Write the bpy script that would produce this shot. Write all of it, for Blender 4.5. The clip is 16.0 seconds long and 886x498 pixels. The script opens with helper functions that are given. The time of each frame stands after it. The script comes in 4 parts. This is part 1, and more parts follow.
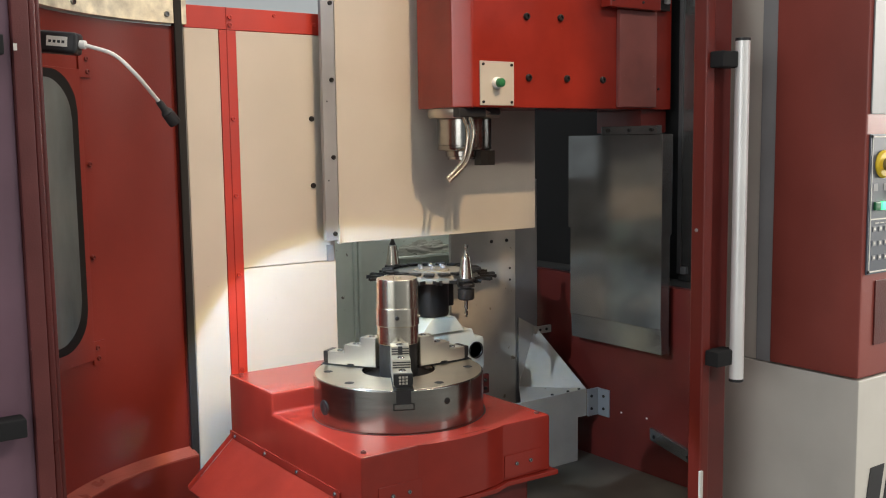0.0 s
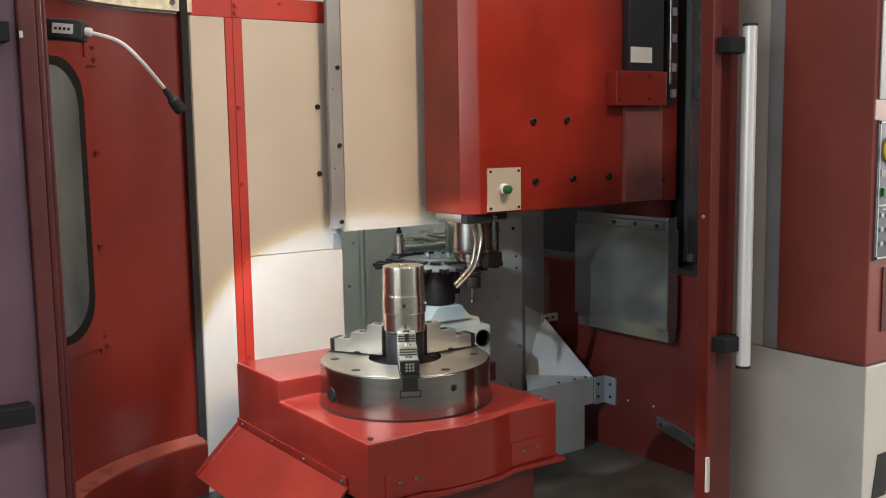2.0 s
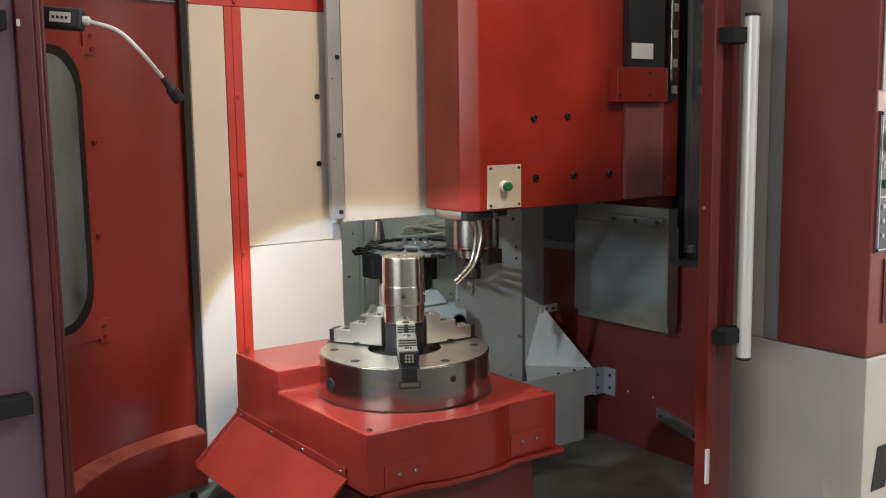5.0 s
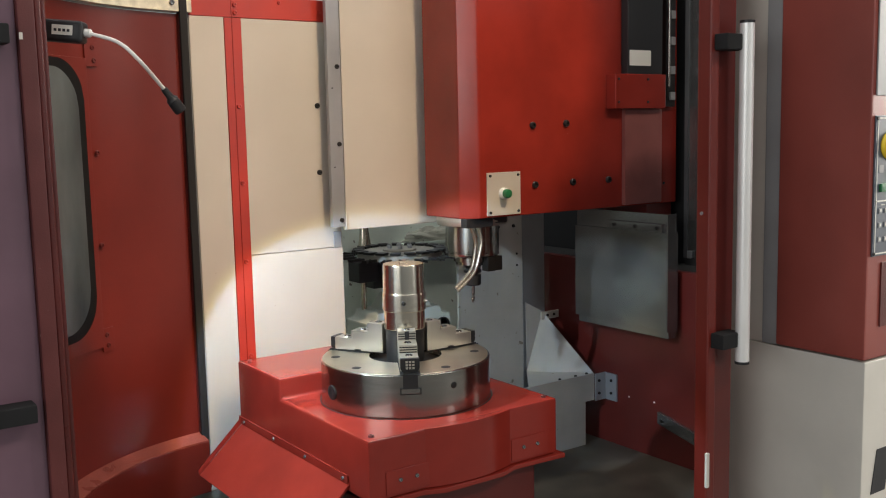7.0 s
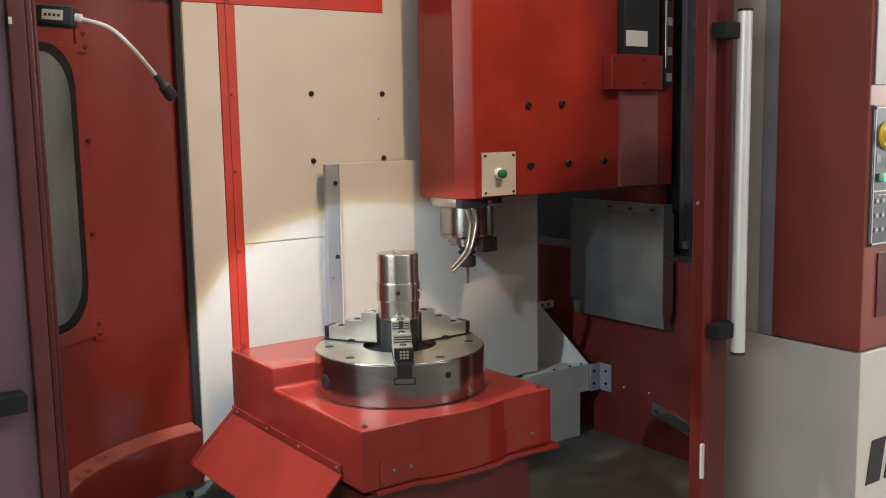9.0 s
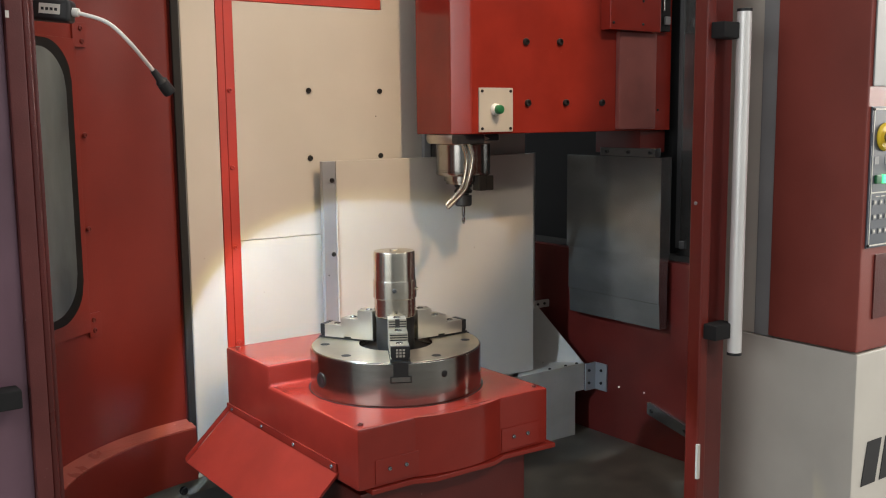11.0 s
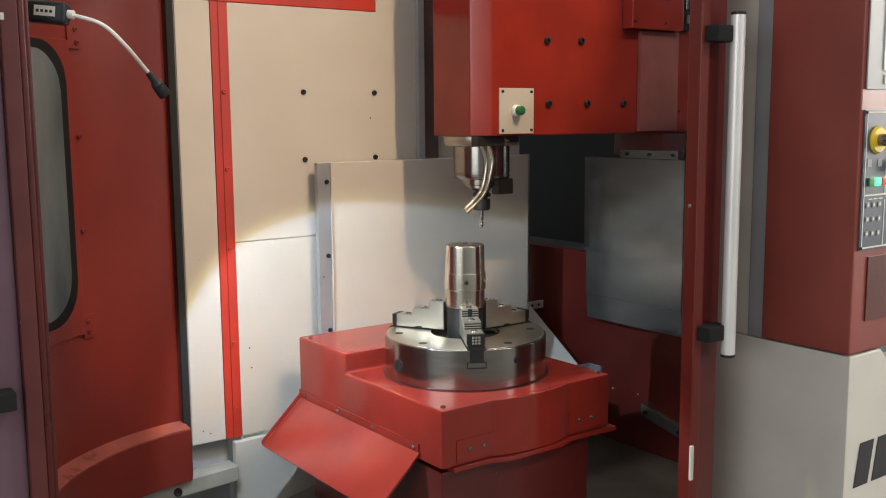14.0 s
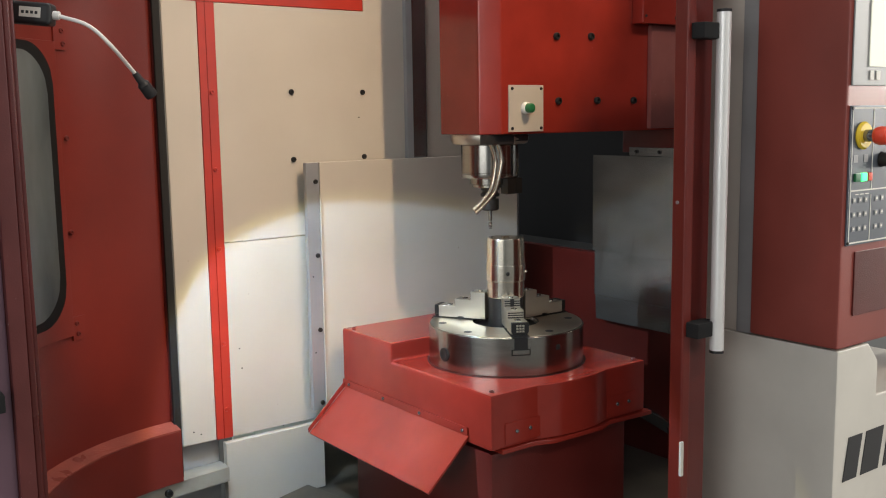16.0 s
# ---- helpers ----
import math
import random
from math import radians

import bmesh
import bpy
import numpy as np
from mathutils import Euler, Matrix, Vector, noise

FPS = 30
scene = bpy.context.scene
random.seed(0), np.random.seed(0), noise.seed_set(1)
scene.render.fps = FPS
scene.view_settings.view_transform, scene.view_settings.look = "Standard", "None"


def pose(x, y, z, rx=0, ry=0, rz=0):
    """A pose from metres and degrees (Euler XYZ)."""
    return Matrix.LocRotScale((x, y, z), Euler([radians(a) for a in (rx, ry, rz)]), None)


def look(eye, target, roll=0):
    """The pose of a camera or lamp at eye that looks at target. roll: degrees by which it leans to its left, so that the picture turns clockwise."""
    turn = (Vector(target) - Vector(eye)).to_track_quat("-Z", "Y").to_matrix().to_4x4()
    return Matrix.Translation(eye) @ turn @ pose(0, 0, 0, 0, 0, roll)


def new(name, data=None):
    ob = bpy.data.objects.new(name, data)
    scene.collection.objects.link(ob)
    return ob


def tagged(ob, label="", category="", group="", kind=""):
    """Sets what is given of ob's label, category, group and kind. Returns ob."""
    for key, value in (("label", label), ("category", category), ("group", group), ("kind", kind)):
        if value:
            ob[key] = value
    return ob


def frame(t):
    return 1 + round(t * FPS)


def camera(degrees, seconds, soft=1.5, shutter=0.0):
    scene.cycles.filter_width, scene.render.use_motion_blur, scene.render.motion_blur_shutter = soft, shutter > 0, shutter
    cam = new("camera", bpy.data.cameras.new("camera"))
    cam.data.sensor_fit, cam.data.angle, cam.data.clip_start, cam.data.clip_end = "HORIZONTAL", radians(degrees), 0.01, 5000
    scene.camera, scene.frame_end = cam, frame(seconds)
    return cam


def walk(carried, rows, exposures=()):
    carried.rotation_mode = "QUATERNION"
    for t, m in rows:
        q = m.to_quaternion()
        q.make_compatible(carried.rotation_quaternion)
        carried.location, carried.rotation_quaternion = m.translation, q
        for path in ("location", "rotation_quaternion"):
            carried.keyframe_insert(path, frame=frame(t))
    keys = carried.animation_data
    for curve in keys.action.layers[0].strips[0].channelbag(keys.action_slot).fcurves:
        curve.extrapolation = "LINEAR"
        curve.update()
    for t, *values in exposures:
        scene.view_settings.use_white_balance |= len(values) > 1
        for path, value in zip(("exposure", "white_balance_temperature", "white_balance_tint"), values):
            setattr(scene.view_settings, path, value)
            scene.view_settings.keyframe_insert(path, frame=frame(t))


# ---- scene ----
# Camera: hand-held before an open machining centre
VIEW = [  # seconds, tilt down, lean, heading, x, y, z
    (0.0, 6.287, -0.742, 35.724, -1.2243, -1.8889, 1.5327),
    (0.5, 6.249, -0.719, 35.555, -1.223, -1.8897, 1.5288),
    (1.0, 6.42, -0.719, 35.253, -1.2227, -1.889, 1.5304),
    (1.5, 6.528, -0.842, 35.227, -1.2243, -1.8902, 1.5272),
    (2.0, 6.842, -0.911, 35.313, -1.2236, -1.8896, 1.5253),
    (2.5, 7.197, -0.864, 35.377, -1.2229, -1.8911, 1.5301),
    (3.0, 7.305, -0.787, 35.423, -1.2215, -1.8883, 1.527),
    (3.5, 7.387, -0.699, 35.46, -1.2189, -1.8822, 1.5236),
    (4.0, 7.429, -0.657, 35.438, -1.2179, -1.8791, 1.5257),
    (6.5, 7.232, -1.151, 35.117, -1.2215, -1.897, 1.5269),
    (7.0, 7.006, -1.245, 35.141, -1.2222, -1.9009, 1.5278),
    (7.5, 7.039, -1.204, 35.082, -1.2222, -1.8994, 1.5295),
    (8.0, 7.174, -1.109, 35.165, -1.2187, -1.895, 1.5303),
    (8.5, 7.372, -1.069, 35.239, -1.2174, -1.8912, 1.5261),
    (9.0, 7.566, -1.035, 35.451, -1.2137, -1.8885, 1.5228),
    (11.5, 7.67, -0.545, 35.818, -1.216, -1.8766, 1.5223),
    (12.0, 7.665, -0.695, 35.786, -1.2128, -1.8736, 1.5231),
    (12.5, 7.675, -0.536, 35.953, -1.214, -1.8751, 1.5219),
    (13.0, 7.723, -0.315, 36.141, -1.2163, -1.873, 1.5211),
    (13.5, 7.777, -0.285, 36.051, -1.2168, -1.8756, 1.5229),
    (14.0, 7.688, -0.466, 36.162, -1.2191, -1.8818, 1.5276),
    (14.5, 7.495, -0.694, 36.248, -1.2193, -1.8864, 1.5268),
    (15.0, 7.471, -0.829, 36.425, -1.2204, -1.8892, 1.5279),
    (15.5, 7.667, -0.796, 36.598, -1.2164, -1.8864, 1.5247),
    (16.0, 7.731, -0.872, 36.67, -1.216, -1.887, 1.5262),
]


def heading(tilt, lean, turn, x, y, z):
    p, a = radians(tilt), radians(turn)
    way = Vector((math.sin(a) * math.cos(p), math.cos(a) * math.cos(p), -math.sin(p)))
    return look((x, y, z), Vector((x, y, z)) + way, lean)


cam = camera(49.12, 16.0, soft=1.1)
walk(cam, [(t, heading(*r)) for t, *r in VIEW], exposures=((0.0, 0.17), (1.5, 0.10), (2.5, 0.04), (9.0, 0.03), (12.5, 0.08), (15.0, 0.10), (16.0, 0.06)))

# ---- light ----
world = bpy.data.worlds.new("hall_air")
scene.world = world
world.use_nodes = True
world.node_tree.nodes["Background"].inputs["Color"].default_value = (0.80, 0.89, 1.0, 1)
world.node_tree.nodes["Background"].inputs["Strength"].default_value = 0.32


# reflector lamp under the hall roof, in front of the machine: a warm flat oval pool of light
POOL = Vector((0.07, 0.22, 1.71))
HALL_LAMP = POOL + Vector((0.06, -0.686, 0.726)) * 6
high = bpy.data.lights.new("hall_reflector", "SPOT")
high.energy, high.color, high.spot_size, high.spot_blend, high.shadow_soft_size = 1070, (1.0, 0.69, 0.40), radians(15.6), 0.20, 0.07
hall = new("hall_reflector", high)
hall.matrix_world = look(HALL_LAMP, POOL) @ Matrix.Diagonal((1.0, 0.56, 1.0, 1.0))



def area_lamp(name, eye, target, sx, sy, watts, colour):
    d = bpy.data.lights.new(name, "AREA")
    d.shape, d.size, d.size_y, d.energy, d.color = "RECTANGLE", sx, sy, watts, colour
    ob = new(name, d)
    ob.matrix_world = look(eye, target)


# assumed rows of fluorescent luminaires over the aisle, and unseen side fills like daylight
for x, watts in ((-1.6, 18), (1.4, 60)):
    area_lamp("aisle_luminaire", (x, -3.6, 4.3), (x * 0.6, -1.4, 0.0), 2.4, 0.16, watts, (1.0, 0.89, 0.74))
# unseen lamp added overhead to brighten the magazine alcove
area_lamp("alcove_fill", (0.4, 0.10, 4.4), (0.4, 0.14, 0.0), 2.4, 0.16, 40, (1.0, 0.95, 0.86))
# broad unseen fills added left and right of the machine
area_lamp("side_fill", (-8.5, -2.9, 2.7), (0, -0.6, 1.2), 6.0, 2.6, 185, (0.98, 0.98, 0.97))
area_lamp("side_fill", (8.7, -3.2, 2.6), (1.0, -0.8, 1.2), 3.5, 2.6, 640, (1.0, 0.95, 0.87))
area_lamp("end_window", (4.65, -8.85, 2.6), (0.0, 0.5, 1.4), 0.7, 2.6, 46, (0.96, 0.97, 1.0))

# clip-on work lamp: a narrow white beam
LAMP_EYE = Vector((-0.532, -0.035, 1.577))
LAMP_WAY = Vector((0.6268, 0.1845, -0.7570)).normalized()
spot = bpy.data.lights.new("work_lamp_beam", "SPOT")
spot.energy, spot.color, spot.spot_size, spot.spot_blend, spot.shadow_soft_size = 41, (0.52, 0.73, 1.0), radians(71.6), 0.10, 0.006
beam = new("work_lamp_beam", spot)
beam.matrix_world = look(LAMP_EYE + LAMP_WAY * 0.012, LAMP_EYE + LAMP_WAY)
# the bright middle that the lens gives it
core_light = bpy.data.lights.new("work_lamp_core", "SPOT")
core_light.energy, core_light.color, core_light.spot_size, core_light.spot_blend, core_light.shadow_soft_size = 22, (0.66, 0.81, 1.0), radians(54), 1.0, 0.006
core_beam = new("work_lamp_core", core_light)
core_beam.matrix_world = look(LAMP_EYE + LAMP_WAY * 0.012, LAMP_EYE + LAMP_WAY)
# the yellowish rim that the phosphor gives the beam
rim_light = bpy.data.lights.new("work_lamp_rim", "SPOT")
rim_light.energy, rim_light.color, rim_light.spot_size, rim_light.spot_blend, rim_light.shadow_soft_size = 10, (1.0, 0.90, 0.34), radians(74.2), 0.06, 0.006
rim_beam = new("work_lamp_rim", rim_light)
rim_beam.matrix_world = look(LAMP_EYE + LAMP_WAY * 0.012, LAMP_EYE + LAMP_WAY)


# ---- materials ----
def material(name, colour, rough=0.5, metal=0.0, vary=0.12, scale=6.0, grain=180.0, bump=0.03, spots=None, coat=0.0, streak=None, rough_vary=0.1, brushed=0.0):
    m = bpy.data.materials.new(name)
    m.use_nodes = True
    nt = m.node_tree
    n, l = nt.nodes, nt.links
    b = n["Principled BSDF"]
    b.inputs["Metallic"].default_value = metal
    b.inputs["Coat Weight"].default_value = coat
    if brushed:
        tan = n.new("ShaderNodeTangent")
        tan.direction_type, tan.axis = "RADIAL", "Z"
        l.new(tan.outputs["Tangent"], b.inputs["Tangent"])
        b.inputs["Anisotropic"].default_value = brushed
        b.inputs["Anisotropic Rotation"].default_value = 0.25
    tc = n.new("ShaderNodeTexCoord")
    mp = n.new("ShaderNodeMapping")
    l.new(tc.outputs["Object"], mp.inputs["Vector"])
    if streak:
        mp.inputs["Scale"].default_value = streak
    big = n.new("ShaderNodeTexNoise")
    big.inputs["Scale"].default_value, big.inputs["Detail"].default_value = scale, 5
    l.new(mp.outputs["Vector"], big.inputs["Vector"])
    fine = n.new("ShaderNodeTexNoise")
    fine.inputs["Scale"].default_value, fine.inputs["Detail"].default_value = grain, 3
    l.new(mp.outputs["Vector"], fine.inputs["Vector"])
    mix = n.new("ShaderNodeMix")
    mix.data_type = "RGBA"
    lo = [max(0, c * (1 - vary)) for c in colour]
    hi = [min(1, c * (1 + vary)) for c in colour]
    mix.inputs["A"].default_value, mix.inputs["B"].default_value = (*lo, 1), (*hi, 1)
    ramp = n.new("ShaderNodeMapRange")
    ramp.inputs["From Min"].default_value, ramp.inputs["From Max"].default_value = 0.3, 0.7
    l.new(big.outputs["Fac"], ramp.inputs["Value"])
    l.new(ramp.outputs["Result"], mix.inputs["Factor"])
    out = mix.outputs["Result"]
    if spots:
        chip = n.new("ShaderNodeTexNoise")
        chip.inputs["Scale"].default_value, chip.inputs["Detail"].default_value = spots[1], 4
        l.new(tc.outputs["Object"], chip.inputs["Vector"])
        cut = n.new("ShaderNodeMapRange")
        cut.inputs["From Min"].default_value, cut.inputs["From Max"].default_value = spots[2], spots[2] + 0.03
        l.new(chip.outputs["Fac"], cut.inputs["Value"])
        over = n.new("ShaderNodeMix")
        over.data_type = "RGBA"
        over.inputs["B"].default_value = (*spots[0], 1)
        l.new(cut.outputs["Result"], over.inputs["Factor"])
        l.new(out, over.inputs["A"])
        out = over.outputs["Result"]
    l.new(out, b.inputs["Base Color"])
    rr = n.new("ShaderNodeMapRange")
    rr.inputs["To Min"].default_value, rr.inputs["To Max"].default_value = max(0.02, rough - rough_vary), min(1, rough + rough_vary)
    l.new(big.outputs["Fac"], rr.inputs["Value"])
    l.new(rr.outputs["Result"], b.inputs["Roughness"])
    if bump:
        bp = n.new("ShaderNodeBump")
        bp.inputs["Strength"].default_value, bp.inputs["Distance"].default_value = bump, 0.002
        l.new(fine.outputs["Fac"], bp.inputs["Height"])
        l.new(bp.outputs["Normal"], b.inputs["Normal"])
    return m


def glow(name, colour, strength):
    m = bpy.data.materials.new(name)
    m.use_nodes = True
    b = m.node_tree.nodes["Principled BSDF"]
    b.inputs["Base Color"].default_value = (*colour, 1)
    b.inputs["Emission Color"].default_value = (*colour, 1)
    b.inputs["Emission Strength"].default_value = strength
    return m


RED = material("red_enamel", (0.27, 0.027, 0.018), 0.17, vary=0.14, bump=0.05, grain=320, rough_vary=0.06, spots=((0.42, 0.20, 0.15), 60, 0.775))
# worn red enamel, darkened so that shaded parts carry their shade
RED_OLD_SHADED = material("shaded_worn_red", (0.112, 0.016, 0.013), 0.32, coat=0.2, vary=0.2, bump=0.35, grain=300, spots=((0.35, 0.20, 0.16), 75, 0.76))
RED_DOOR = material("satin_red_enamel", (0.150, 0.017, 0.011), 0.38, vary=0.16, scale=4, bump=0.16, grain=320, spots=((0.45, 0.25, 0.2), 60, 0.775))
# rubbed door red, made lighter to hold the light on the ledge top
LIT_WORN_LEDGE = material("lit_rubbed_ledge", (0.30, 0.075, 0.055), 0.30, vary=0.3, scale=12, bump=0.5, grain=260, spots=((0.50, 0.30, 0.24), 140, 0.70))
WORN_PLATE = material("rubbed_red_plate", (0.27, 0.085, 0.075), 0.36, vary=0.22, scale=7, bump=0.2, grain=300, spots=((0.45, 0.30, 0.26), 120, 0.72))
# chuck steel lightened and warmed: the reflected light is in the colour
LIT_CHUCK_FACE = material("lit_turned_face", (0.66, 0.60, 0.49), 0.34, 1.0, vary=0.10, scale=10, bump=0, brushed=0.5, rough_vary=0.05)
RED_DULL = material("brownish_red_enamel", (0.262, 0.058, 0.045), 0.36, vary=0.16, scale=4, bump=0.14, grain=320)
CHALKY = material("chalky_worn_red", (0.125, 0.031, 0.029), 0.36, vary=0.18, scale=8, bump=0.15, grain=320, spots=((0.55, 0.40, 0.36), 120, 0.70))
BRIGHT_RED = material("signal_red_paint", (0.44, 0.036, 0.022), 0.36, vary=0.16, bump=0.05)
CREAM = material("cream_enamel", (0.51, 0.477, 0.425), 0.42, vary=0.07, scale=3, bump=0.03, spots=((0.35, 0.30, 0.24), 55, 0.76))
GUARD = material("dusty_cream_sheet", (0.41, 0.39, 0.355), 0.5, vary=0.12, scale=7, bump=0.03, spots=((0.2, 0.17, 0.13), 40, 0.70))
GREY = material("grey_enamel", (0.64, 0.61, 0.55), 0.5, vary=0.06, bump=0.08, grain=350)
SLATE = material("slate_paint", (0.29, 0.295, 0.30), 0.45, vary=0.1)
DARK_SLATE = material("dark_slate_paint", (0.085, 0.088, 0.092), 0.42, vary=0.15)
STEEL = material("turned_steel", (0.36, 0.345, 0.315), 0.22, 1.0, vary=0.12, scale=5, bump=0, streak=(1, 1, 14), brushed=0.6, rough_vary=0.04)
GROUND_STEEL = material("ground_steel", (0.53, 0.49, 0.41), 0.36, 0.9, vary=0.10, scale=9, grain=200, bump=0.02)
BRIGHT_STEEL = material("polished_steel", (0.68, 0.62, 0.52), 0.21, 1.0, vary=0.05, streak=(1, 1, 20), scale=6, bump=0, brushed=0.6, rough_vary=0.03)
SHEET = material("brushed_sheet_steel", (0.28, 0.285, 0.285), 0.17, 0.8, vary=0.18, scale=5, streak=(1, 1, 2), bump=0, rough_vary=0.05)
ALU = material("aluminium", (0.92, 0.91, 0.89), 0.36, 0.3, vary=0.05)
BLACK = material("black_plastic", (0.018, 0.018, 0.020), 0.45, vary=0.2)
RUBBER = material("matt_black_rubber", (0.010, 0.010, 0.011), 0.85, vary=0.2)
IRON = material("blackened_steel", (0.035, 0.033, 0.032), 0.42, 0.6, vary=0.25)
GREEN = material("pale_green_paint", (0.76, 0.84, 0.77), 0.5, vary=0.08, spots=((0.2, 0.2, 0.17), 35, 0.70))
PALE_CAST = material("pale_green_casting", (0.60, 0.66, 0.62), 0.5, vary=0.10, bump=0.12)
OILY = material("oily_floor_plate", (0.078, 0.070, 0.056), 0.4, 0.2, vary=0.4, scale=9)
BRASS = material("galvanised_strip", (0.72, 0.66, 0.52), 0.4, 0.35, vary=0.42, scale=26, bump=0.1)
RAIL = material("zinc_rail", (0.38, 0.39, 0.41), 0.4, 0.5, vary=0.1)
WHITE = material("white_sleeve", (0.80, 0.79, 0.76), 0.5, vary=0.04)
DULL = material("dull_plated_steel", (0.36, 0.345, 0.30), 0.55, 0.3, vary=0.2, scale=12)
# smoky pane; strong upright streaks in the colour imitate reflections
GLASS_DARK = material("smoky_window", (0.15, 0.175, 0.185), 0.10, vary=0.6, scale=5, streak=(1, 1, 0.35))
PANEL_BLUE = material("control_panel_film", (0.085, 0.10, 0.125), 0.4, vary=0.06)
YELLOW = material("yellow_ring", (0.80, 0.56, 0.03), 0.4, vary=0.05)
STOP_RED = material("stop_button_red", (0.80, 0.07, 0.03), 0.3, vary=0.05)
GREEN_KEY = material("green_button", (0.02, 0.16, 0.06), 0.3, vary=0.1)
LIT_GREEN = glow("lit_green_key", (0.04, 0.80, 0.22), 2.2)
LED = glow("led_lens", (0.85, 0.93, 1.0), 6)
SCREEN = glow("screen_glow", (0.62, 0.62, 0.52), 0.35)
INK = material("black_ink", (0.02, 0.02, 0.022), 0.5)
PAPER = material("paper_label", (0.78, 0.76, 0.70), 0.6, vary=0.04)
# door red with the hall's mauve reflection mixed into the colour
MAUVE = material("reflection_tinted_skin", (0.19, 0.11, 0.145), 0.14, vary=0.12)
CONCRETE = material("hall_concrete", (0.18, 0.175, 0.165), 0.8, vary=0.15, scale=2)
PLASTER = material("hall_plaster", (0.62, 0.66, 0.68), 0.85, vary=0.05, scale=1)
RAG = material("dusty_cast", (0.52, 0.53, 0.46), 0.8, vary=0.2, bump=0.2)


# ---- builders ----
def part(name, bm, mat, parent=None, label="", smooth=True):
    me = bpy.data.meshes.new(name)
    bmesh.ops.recalc_face_normals(bm, faces=bm.faces)
    bm.to_mesh(me)
    bm.free()
    me.materials.append(mat)
    ob = new(name, me)
    if smooth:
        for p in me.polygons:
            p.use_smooth = True
        me.set_sharp_from_angle(angle=radians(50))
        ob.modifiers.new("face_weighted", "WEIGHTED_NORMAL").keep_sharp = True
    if parent:
        ob.parent = parent
    if label:
        tagged(ob, label)
    return ob


def root(name, label, category, group="", kind="", at=(0, 0, 0)):
    ob = new(name)
    ob.location = at
    return tagged(ob, label, category, group, kind)


def bevel(bm, w, seg=2, angle=0.5):
    if w:
        es = [e for e in bm.edges if len(e.link_faces) == 2 and e.calc_face_angle(0) > angle]
        bmesh.ops.bevel(bm, geom=es, offset=w, segments=seg, affect="EDGES", profile=0.6, clamp_overlap=True)
    return bm


def box(a, b, w=0.003, seg=2):
    bm = bmesh.new()
    bmesh.ops.create_cube(bm, size=1)
    for v in bm.verts:
        v.co = Vector([(a[i] + b[i]) / 2 + v.co[i] * (b[i] - a[i]) for i in range(3)])
    return bevel(bm, w, seg)


def prism(points, z0, z1, w=0.003, axis="z"):
    """A polygon of (u, v) pushed from z0 to z1 along axis: z takes (x, y), y takes (x, z), x takes (y, z)."""
    bm = bmesh.new()

    def put(u, v, h):
        return {"z": (u, v, h), "y": (u, h, v), "x": (h, u, v)}[axis]
    lo = [bm.verts.new(put(u, v, z0)) for u, v in points]
    hi = [bm.verts.new(put(u, v, z1)) for u, v in points]
    n = len(points)
    bm.faces.new(lo[::-1]), bm.faces.new(hi)
    for i in range(n):
        bm.faces.new((lo[i], lo[(i + 1) % n], hi[(i + 1) % n], hi[i]))
    bmesh.ops.recalc_face_normals(bm, faces=bm.faces)
    return bevel(bm, w)


def turned(profile, at=(0, 0, 0), seg=48, way=(0, 0, 1)):
    """A lathe of (radius, height) about way."""
    bm = bmesh.new()
    q = Vector((0, 0, 1)).rotation_difference(Vector(way)).to_matrix()
    rings = []
    for r, h in profile:
        if r < 1e-6:
            rings.append([bm.verts.new(q @ Vector((0, 0, h)) + Vector(at))])
        else:
            rings.append([bm.verts.new(q @ Vector((r * math.cos(i * math.tau / seg), r * math.sin(i * math.tau / seg), h)) + Vector(at)) for i in range(seg)])
    for a, b in zip(rings, rings[1:]):
        for i in range(seg):
            j = (i + 1) % seg
            if len(a) == 1 and len(b) > 1:
                bm.faces.new((a[0], b[i], b[j]))
            elif len(b) == 1 and len(a) > 1:
                bm.faces.new((a[i], a[j], b[0]))
            elif len(a) > 1:
                bm.faces.new((a[i], a[j], b[j], b[i]))
    return bm


def rod(a, b, r, seg=16):
    a, b = Vector(a), Vector(b)
    h = (b - a).length
    return turned([(0, 0), (r * 0.9, 0), (r, r * 0.1), (r, h - r * 0.1), (r * 0.9, h), (0, h)], a, seg, b - a)


def tube(points, r, seg=18, steps=10):
    """A bent pipe through the points (Catmull-Rom)."""
    p = [Vector(q) for q in points]
    p = [2 * p[0] - p[1]] + p + [2 * p[-1] - p[-2]]
    line = []
    for i in range(1, len(p) - 2):
        for s in range(steps):
            t = s / steps
            line.append(0.5 * (2 * p[i] + (p[i + 1] - p[i - 1]) * t + (2 * p[i - 1] - 5 * p[i] + 4 * p[i + 1] - p[i + 2]) * t * t + (3 * p[i] - p[i - 1] - 3 * p[i + 1] + p[i + 2]) * t ** 3))
    line.append(p[-2])
    bm = bmesh.new()
    rings, side = [], Vector((0.3, 0.5, 0.8))
    for i, c in enumerate(line):
        d = (line[min(i + 1, len(line) - 1)] - line[max(i - 1, 0)]).normalized()
        side = (side - d * side.dot(d)).normalized()
        up = d.cross(side)
        rings.append([bm.verts.new(c + (side * math.cos(k * math.tau / seg) + up * math.sin(k * math.tau / seg)) * r) for k in range(seg)])
    for a, b in zip(rings, rings[1:]):
        for k in range(seg):
            bm.faces.new((a[k], a[(k + 1) % seg], b[(k + 1) % seg], b[k]))
    bm.faces.new(rings[0][::-1]), bm.faces.new(rings[-1])
    return bm


